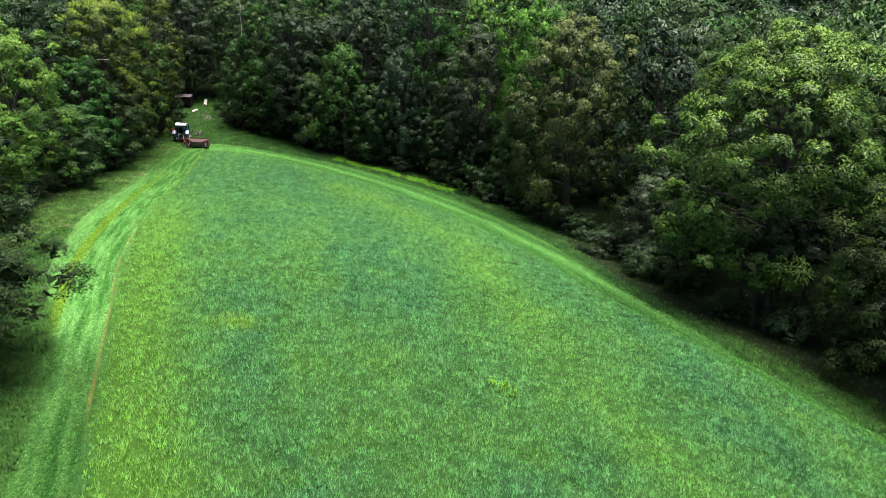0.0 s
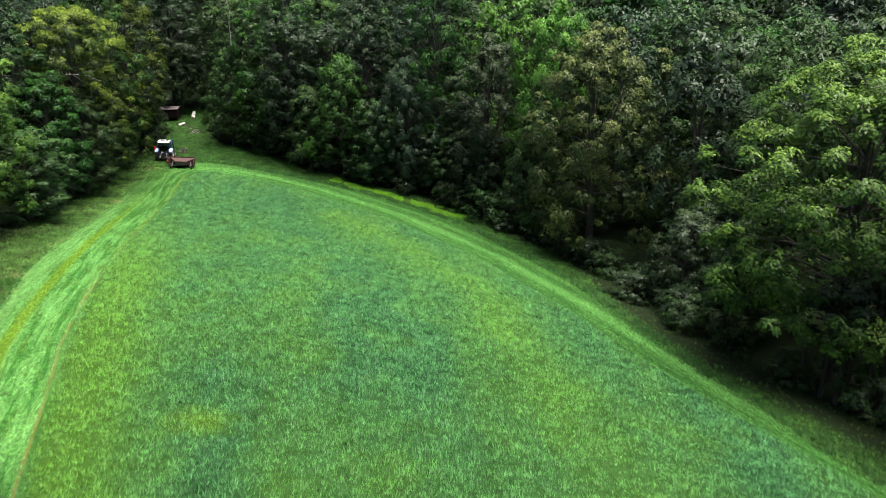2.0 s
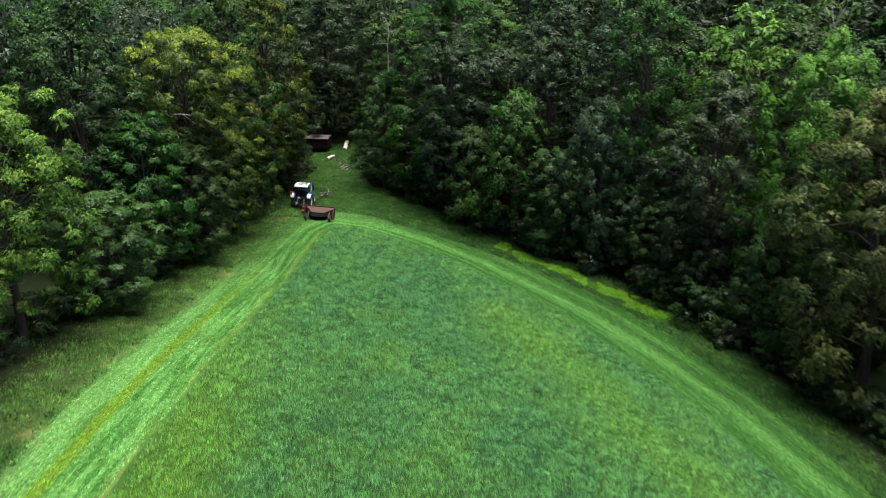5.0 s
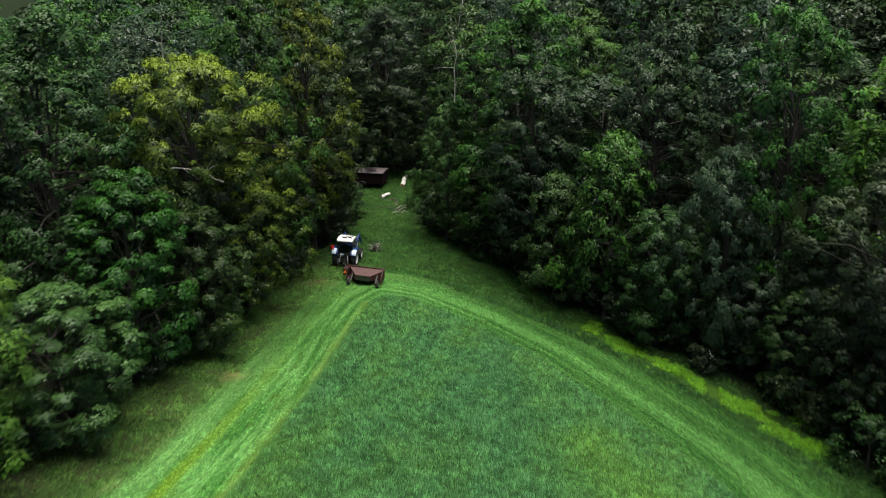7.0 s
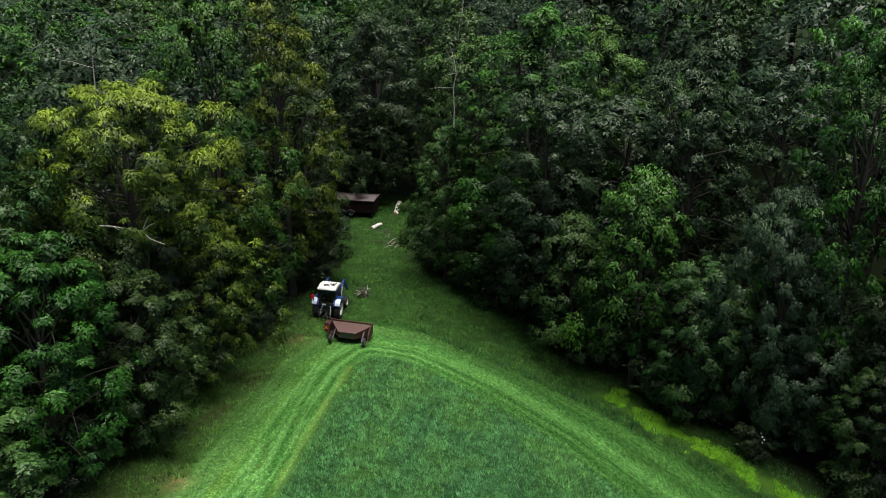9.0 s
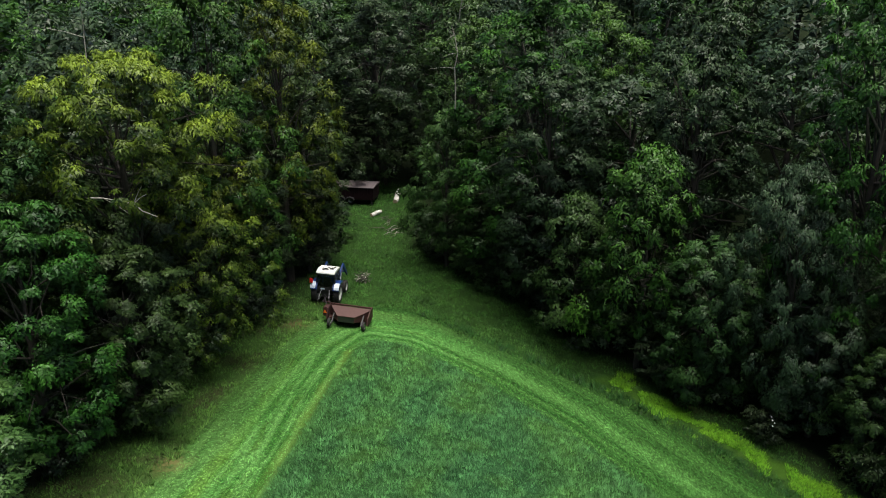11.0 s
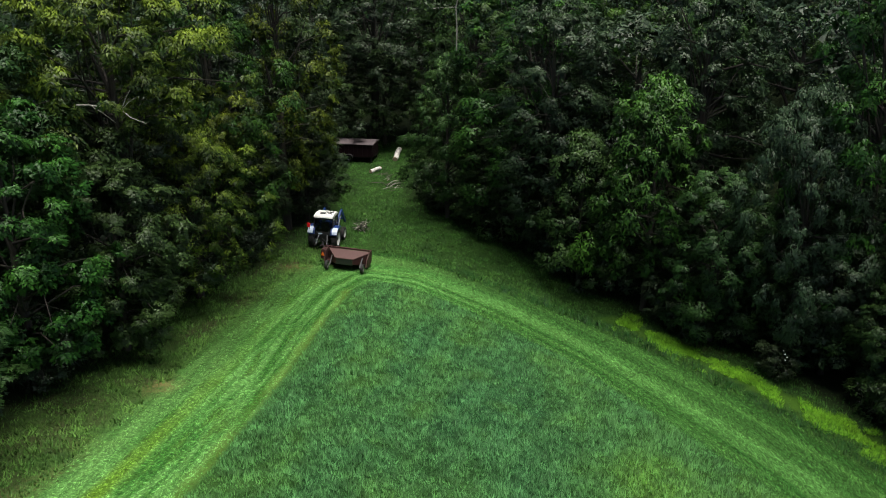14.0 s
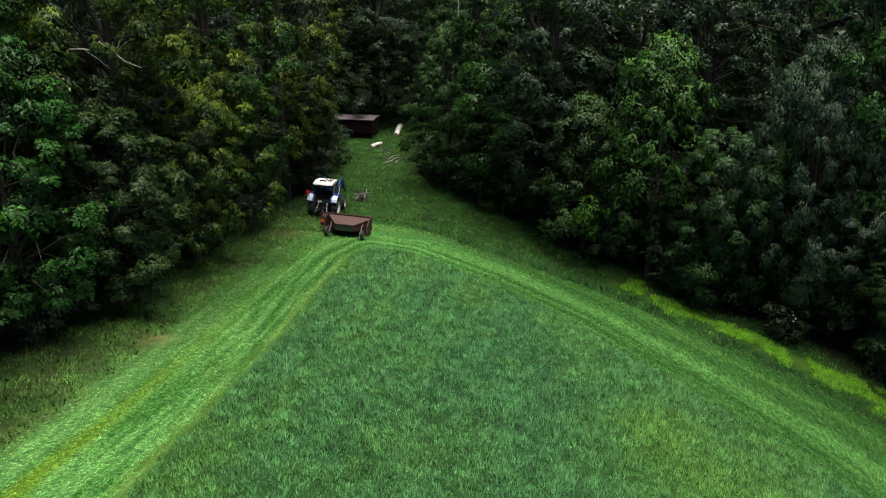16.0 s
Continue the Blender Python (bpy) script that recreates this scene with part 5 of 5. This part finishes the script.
for i in range(3):
    bm.faces.new((tri[i], tri[(i + 1) % 3], tri2[(i + 1) % 3], tri2[i]))
part("reflector_triangle", bm, ORANGE, gear, "orange warning triangle")
for x in (-1.02, 1.22):
    leg = part("wheel_arm", prism([(-0.72, 0.30), (-0.62, 0.24), (0.2, 0.72), (0.2, 0.86), (0.1, 0.84)], x - 0.035 + (0.16 if x < 0 else -0.16), x + 0.035 + (0.16 if x < 0 else -0.16)), BLACK, mower, "dark wheel arm", 0.006)
    wheel(mower, x, -0.68, 0.29, 0.17, "transport_wheel", 10, STEEL)
V, F = tube_arrays([(-1.30, 0.72, 1.0), (-1.62, 1.4, 0.80), (-2.05, 2.05, 0.55), (-2.24, 2.35, 0.47)], [0.07, 0.065, 0.06, 0.05], 8)
under(new("tongue", raw_mesh("tongue", V, F, RUST, True)), mower)
V, F = tube_arrays([(-1.45, 0.58, 0.72), (-1.9, 1.6, 0.68), (-2.26, 2.6, 0.62)], [0.05, 0.05, 0.05], 8)
under(new("drive_shaft", raw_mesh("drive_shaft", V, F, BLACK, True)), mower)
V, F = tube_arrays([(-1.3, 0.72, 1.05), (-1.7, 1.3, 1.12), (-2.2, 2.3, 0.95)], [0.02, 0.018, 0.018], 6)
under(new("hydraulic_hose", raw_mesh("hydraulic_hose", V, F, BLACK, True)), mower)

# ---------------------------------------------------------------- trailer at the end of the lane
LX, LY = -37.9, 117.4
trailer = thing("box_trailer", "dark maroon box trailer with weathered pale roof under trees", "trailer", pose(LX, LY, gz(LX, LY), 0, 0, 6))
body = part("body", box(0, 0, 0.95, 4.2, 2.0, 1.10), MAROON, trailer, "maroon ribbed side walls", 0.03)
for i in range(11):
    part("rib", box(-2.0 + i * 0.4, -1.015, 0.95, 0.06, 0.05, 1.02), MAROON, body)
part("roof", prism([(-1.12, 1.49), (-1.12, 1.54), (0, 1.68), (1.12, 1.54), (1.12, 1.49)], -2.2, 2.2), TRAILER_ROOF, trailer, "weathered greyish-pink roof", 0.02)
part("floor_beam", box(0, 0, 0.36, 4.1, 1.6, 0.1), BLACK, trailer, "", 0.01)
for x in (-0.75, 0.05):
    w = wheel(trailer, 0, 0, 0.30, 0.2, "wheel", 12, STEEL)
    w.matrix_basis = pose(x, -1.0, 0.30, 0, 0, -90)
    part("mudguard", prism([(-0.38, 0.42), (-0.30, 0.60), (0, 0.70), (0.30, 0.60), (0.38, 0.42), (0.34, 0.42), (0.27, 0.57), (0, 0.66), (-0.27, 0.57), (-0.34, 0.42)], -0.14, 0.14), BLACK, trailer, "dull dark mudguard").matrix_basis = pose(x, -1.22, 0, 0, 0, 90)
part("jack_stand", box(1.95, -0.9, 0.16, 0.1, 0.1, 0.36), BLACK, trailer)
part("jack_stand", box(1.95, 0.9, 0.16, 0.1, 0.1, 0.36), BLACK, trailer)


# ---------------------------------------------------------------- logs, sticks and dead branches
def log(x, y, length, r, yaw, label, name="log"):
    n = 9
    rng = np.random.default_rng(int(1000 * r) + int(length * 10))
    t = np.linspace(-0.5, 0.5, n)
    V, F = tube_arrays(np.stack([t * length, 0.03 * np.sin(5 * t), 0.02 * np.cos(7 * t)], -1), r * (1 + 0.08 * rng.normal(0, 1, n)), 14)
    ob = new(name, raw_mesh(name, V, F, BIRCH, True))
    a, b = Vector((x - 0.5 * length * math.cos(radians(yaw)), y - 0.5 * length * math.sin(radians(yaw)), 0)), Vector((x + 0.5 * length * math.cos(radians(yaw)), y + 0.5 * length * math.sin(radians(yaw)), 0))
    pitch = math.degrees(math.atan2(gz(b.x, b.y) - gz(a.x, a.y), length))
    ob.matrix_basis = pose(x, y, gz(x, y) + r * 0.9, 0, -pitch, yaw)
    for e in (-1, 1):
        part("sawn_end", lathe_x([(0, 0.001), (0.0, r * 0.55), (0.004, r * 0.92), (-0.03, r * 0.98), (-0.03, 0.001)], 14, closed=False), CUTWOOD, ob, "sawn pale log end").matrix_basis = pose(e * length * 0.5, 0, 0, 0, 0, 0 if e > 0 else 180)
    return tagged(ob, label, "log")


log(-34.4, 119.2, 2.7, 0.22, 101, "long pale bark log lying in the grass")
log(-34.75, 114.8, 1.25, 0.17, 70, "short grey-barked log lying in the grass")


def stick(points, r, name, label, mat=DEADWOOD, parent=None, category="branch"):
    V, F = tube_arrays(points, np.linspace(r, r * 0.35, len(points)), 6)
    ob = new(name, raw_mesh(name, V, F, mat, True))
    if parent is not None:
        ob.parent = parent
        return ob
    return tagged(ob, label, category)


def ground_stick(x, y, yaw, length, r, bend, lift, label):
    c, s = math.cos(radians(yaw)), math.sin(radians(yaw))
    pts = []
    for t in np.linspace(0, 1, 6):
        u, v = t * length, bend * math.sin(math.pi * t)
        px, py = x + u * c - v * s, y + u * s + v * c
        pts.append((px, py, gz(px, py) + r + 0.04 + lift * math.sin(math.pi * t)))
    return stick(pts, r, "fallen_branch", label, DEADWOOD if int(x * 100) % 5 < 2 else WEATHERED)


stick_rng = np.random.default_rng(63)
for i in range(22):
    f = i / 21
    x, y = -33.7 + 2.0 * f + stick_rng.normal(0, 0.16), 114.0 - 3.2 * f + stick_rng.normal(0, 0.3)
    ground_stick(x, y, 120 - 70 * f + stick_rng.normal(0, 38) + (180 if i % 3 == 0 else 0), stick_rng.uniform(0.7, 1.7), stick_rng.uniform(0.018, 0.036), stick_rng.uniform(-0.1, 0.1),
                 stick_rng.uniform(0.01, 0.12), "bleached fallen branch beside the lane")

pile = thing("brush_pile", "small heap of grey dead sticks in the grass", "brush pile", Matrix.Translation((-30.5, 101.2, gz(-30.5, 101.2))))
rng = np.random.default_rng(77)
for i in range(64):
    a, el = rng.uniform(0, 6.28), rng.uniform(-0.3, 0.9)
    ln = rng.uniform(0.3, 0.8)
    c0 = rng.normal(0, 0.2, 3) * np.array([1.1, 1, 0]) + np.array([0, 0, rng.uniform(0.08, 0.62)])
    dv = np.array([math.cos(a) * math.cos(el), math.sin(a) * math.cos(el), math.sin(el)]) * ln / 2
    pts = [c0 - dv, c0 + rng.normal(0, 0.03, 3), c0 + dv]
    for p in pts:
        p[2] = max(p[2], 0.03)
    stick(pts, rng.uniform(0.012, 0.028), "stick", "", DEADWOOD if rng.random() < 0.22 else WEATHERED if rng.random() < 0.4 else BARK, pile)


def dead_limb(base, direction, length, twigs, seed, label, lean=0.0):
    rng = np.random.default_rng(seed)
    d = np.array(direction, float)
    d /= np.linalg.norm(d)
    base = np.array(base, float)
    pts = [base + d * length * t + np.array([0, 0, 0.12 * length * math.sin(2.6 * t)]) + rng.normal(0, 0.03 * length, 3) * t for t in np.linspace(0, 1, 6)]
    pieces = [tube_arrays(pts, np.linspace(0.013, 0.005, 6) * length ** 0.8, 6)]
    for i in range(twigs):
        k = rng.integers(1, 5)
        q = d * 0.6 + rng.normal(0, 0.6, 3)
        q /= np.linalg.norm(q)
        l = rng.uniform(0.2, 0.5) * length
        pieces.append(tube_arrays([pts[k], pts[k] + q * l * 0.5 + np.array([0, 0, 0.05]), pts[k] + q * l], [0.017, 0.012, 0.007], 5))
    V, F = join(pieces)
    return tagged(new("dead_branch", raw_mesh("dead_branch", V, F, DEADWOOD, True)), label, "branch")


dead_limb((-32.3, 78.3, 12.1), (1.0, 0.05, -0.26), 3.0, 3, 3, "bleached bare branch jutting from a leafy tree")
dead_limb((-35.4, 83.0, 14.6), (0.02, -0.02, 1.0), 4.2, 2, 4, "pale dead snag standing above the leaves")
dead_limb((-24.8, 104.4, 11.4), (0.02, -0.05, 1.0), 5.2, 8, 5, "pale bare treetop among green crowns")
dead_limb((-29.5, 122.0, 15.5), (0.2, -0.1, 1.0), 3.6, 8, 6, "pale bare treetop among green crowns")
dead_limb((11.2, 94.2, 12.0), (0.05, -0.1, 1.0), 7.0, 12, 7, "pale bare dead tree above green crowns")

# ---------------------------------------------------------------- weeds and low plants of their own
POLES = tree_meshes(41, 7.5, 1.3, 4.2, 9, 6, 24, 0.28, 0.7, 0.4, 0.0, 0.5)
for x, y, k in ((20.3, 49.0, 0.9), (20.9, 48.4, 1.0), (21.5, 48.5, 0.85), (22.0, 47.7, 1.05), (22.7, 47.4, 0.9), (19.9, 50.6, 0.8), (26.4, 44.6, 1.0)):
    plant(POLES, x, y, (k, k, k * 1.1), "dark", 7.0 * x, "slender bare-stemmed sapling under a big tree", "sapling", "saplings", "sapling")


def leafy_weed(x, y, n, r, leaf, mat, name, label, seed):
    """A rosette clump of broad leaves."""
    rng = np.random.default_rng(seed)
    a, q = rng.uniform(0, 6.28, n), r * rng.uniform(0, 1, n) ** 0.6
    pos = np.stack([q * np.cos(a), q * np.sin(a), rng.uniform(0.15, 0.55, n)], -1)
    ax = np.stack([np.cos(a), np.sin(a), -0.2 + 0 * a], -1) + rng.normal(0, 0.3, (n, 3))
    V, F = leaf_blades(rng, pos, ax, np.array([[0, 0, 1.0]]) + rng.normal(0, 0.25, (n, 3)), leaf, leaf * 0.7)
    stems = [tube_arrays([(0.15 * math.cos(t), 0.15 * math.sin(t), -0.05), (r * 0.5 * math.cos(t), r * 0.5 * math.sin(t), 0.35)], [0.015, 0.008], 4) for t in np.linspace(0, 5.5, 6)]
    ob = thing(name, label, "weed", Matrix.Translation((x, y, gz(x, y))))
    under(new("leaves", toned(raw_mesh("leaves", V, F, mat), np.full(len(V), 0.5))), ob)
    SV, SF = join(stems)
    under(new("stems", toned(raw_mesh("stems", SV, SF, mat), np.full(len(SV), 0.4))), ob)
    return ob


for i, (x, y, r) in enumerate(((2.15, 31.7, 0.20), (2.55, 31.2, 0.26), (3.0, 30.9, 0.18), (2.75, 31.7, 0.15))):
    leafy_weed(x, y, 26, r * 0.65, 0.095, LIME, "broadleaf_weed", "fresh green broad-leaved weed standing in the hay", 50 + i)
PETAL = paint("white_petals", (0.85, 0.85, 0.82), 0.6, 0, 0.0)
flowering = plant(SHRUBS[1], -5.0, 91.4, (0.62, 0.62, 0.66), "dark", 1.0, "low shrub with a few white blossoms", "shrub", "", "flowering_shrub")
for i, (dx, dy, dz) in enumerate(((-0.1, -0.75, 2.25), (0.05, -0.9, 2.0), (-0.3, -0.95, 1.9), (0.0, -0.6, 2.45), (0.35, -1.2, 1.5))):
    part("blossom", lathe_x([(0, 0.001), (0.02, 0.055), (0.04, 0.07), (0.03, 0.001)], 8, closed=False), PETAL, flowering, "white blossom cluster").matrix_basis = pose(dx, dy, dz, 20 * i, 60, 40 * i)
# a leafless thorny bush at the wood's foot
rng = np.random.default_rng(90)
pieces = []
for i in range(26):
    a = rng.uniform(0, 6.28)
    e = np.array([math.cos(a) * rng.uniform(0.5, 1.6), math.sin(a) * rng.uniform(0.4, 1.2), rng.uniform(0.6, 1.7)])
    pieces.append(tube_arrays([np.array([0.2 * math.cos(a), 0.2 * math.sin(a), -0.1]), e * np.array([0.5, 0.5, 0.75]), e], [0.025, 0.016, 0.007], 5))
    for k in range(3):
        q = e * rng.uniform(0.5, 0.95)
        pieces.append(tube_arrays([q, q + rng.normal(0, 0.16, 3), q + rng.normal(0, 0.3, 3)], [0.012, 0.008, 0.005], 4))
V, F = join(pieces)
ob = tagged(new("bare_bush", raw_mesh("bare_bush", V, F, DEADWOOD, True)), "leafless grey twiggy bush at the foot of the woods", "shrub")
ob.matrix_basis = Matrix.Translation((-0.4, 90.4, gz(-0.4, 90.4)))
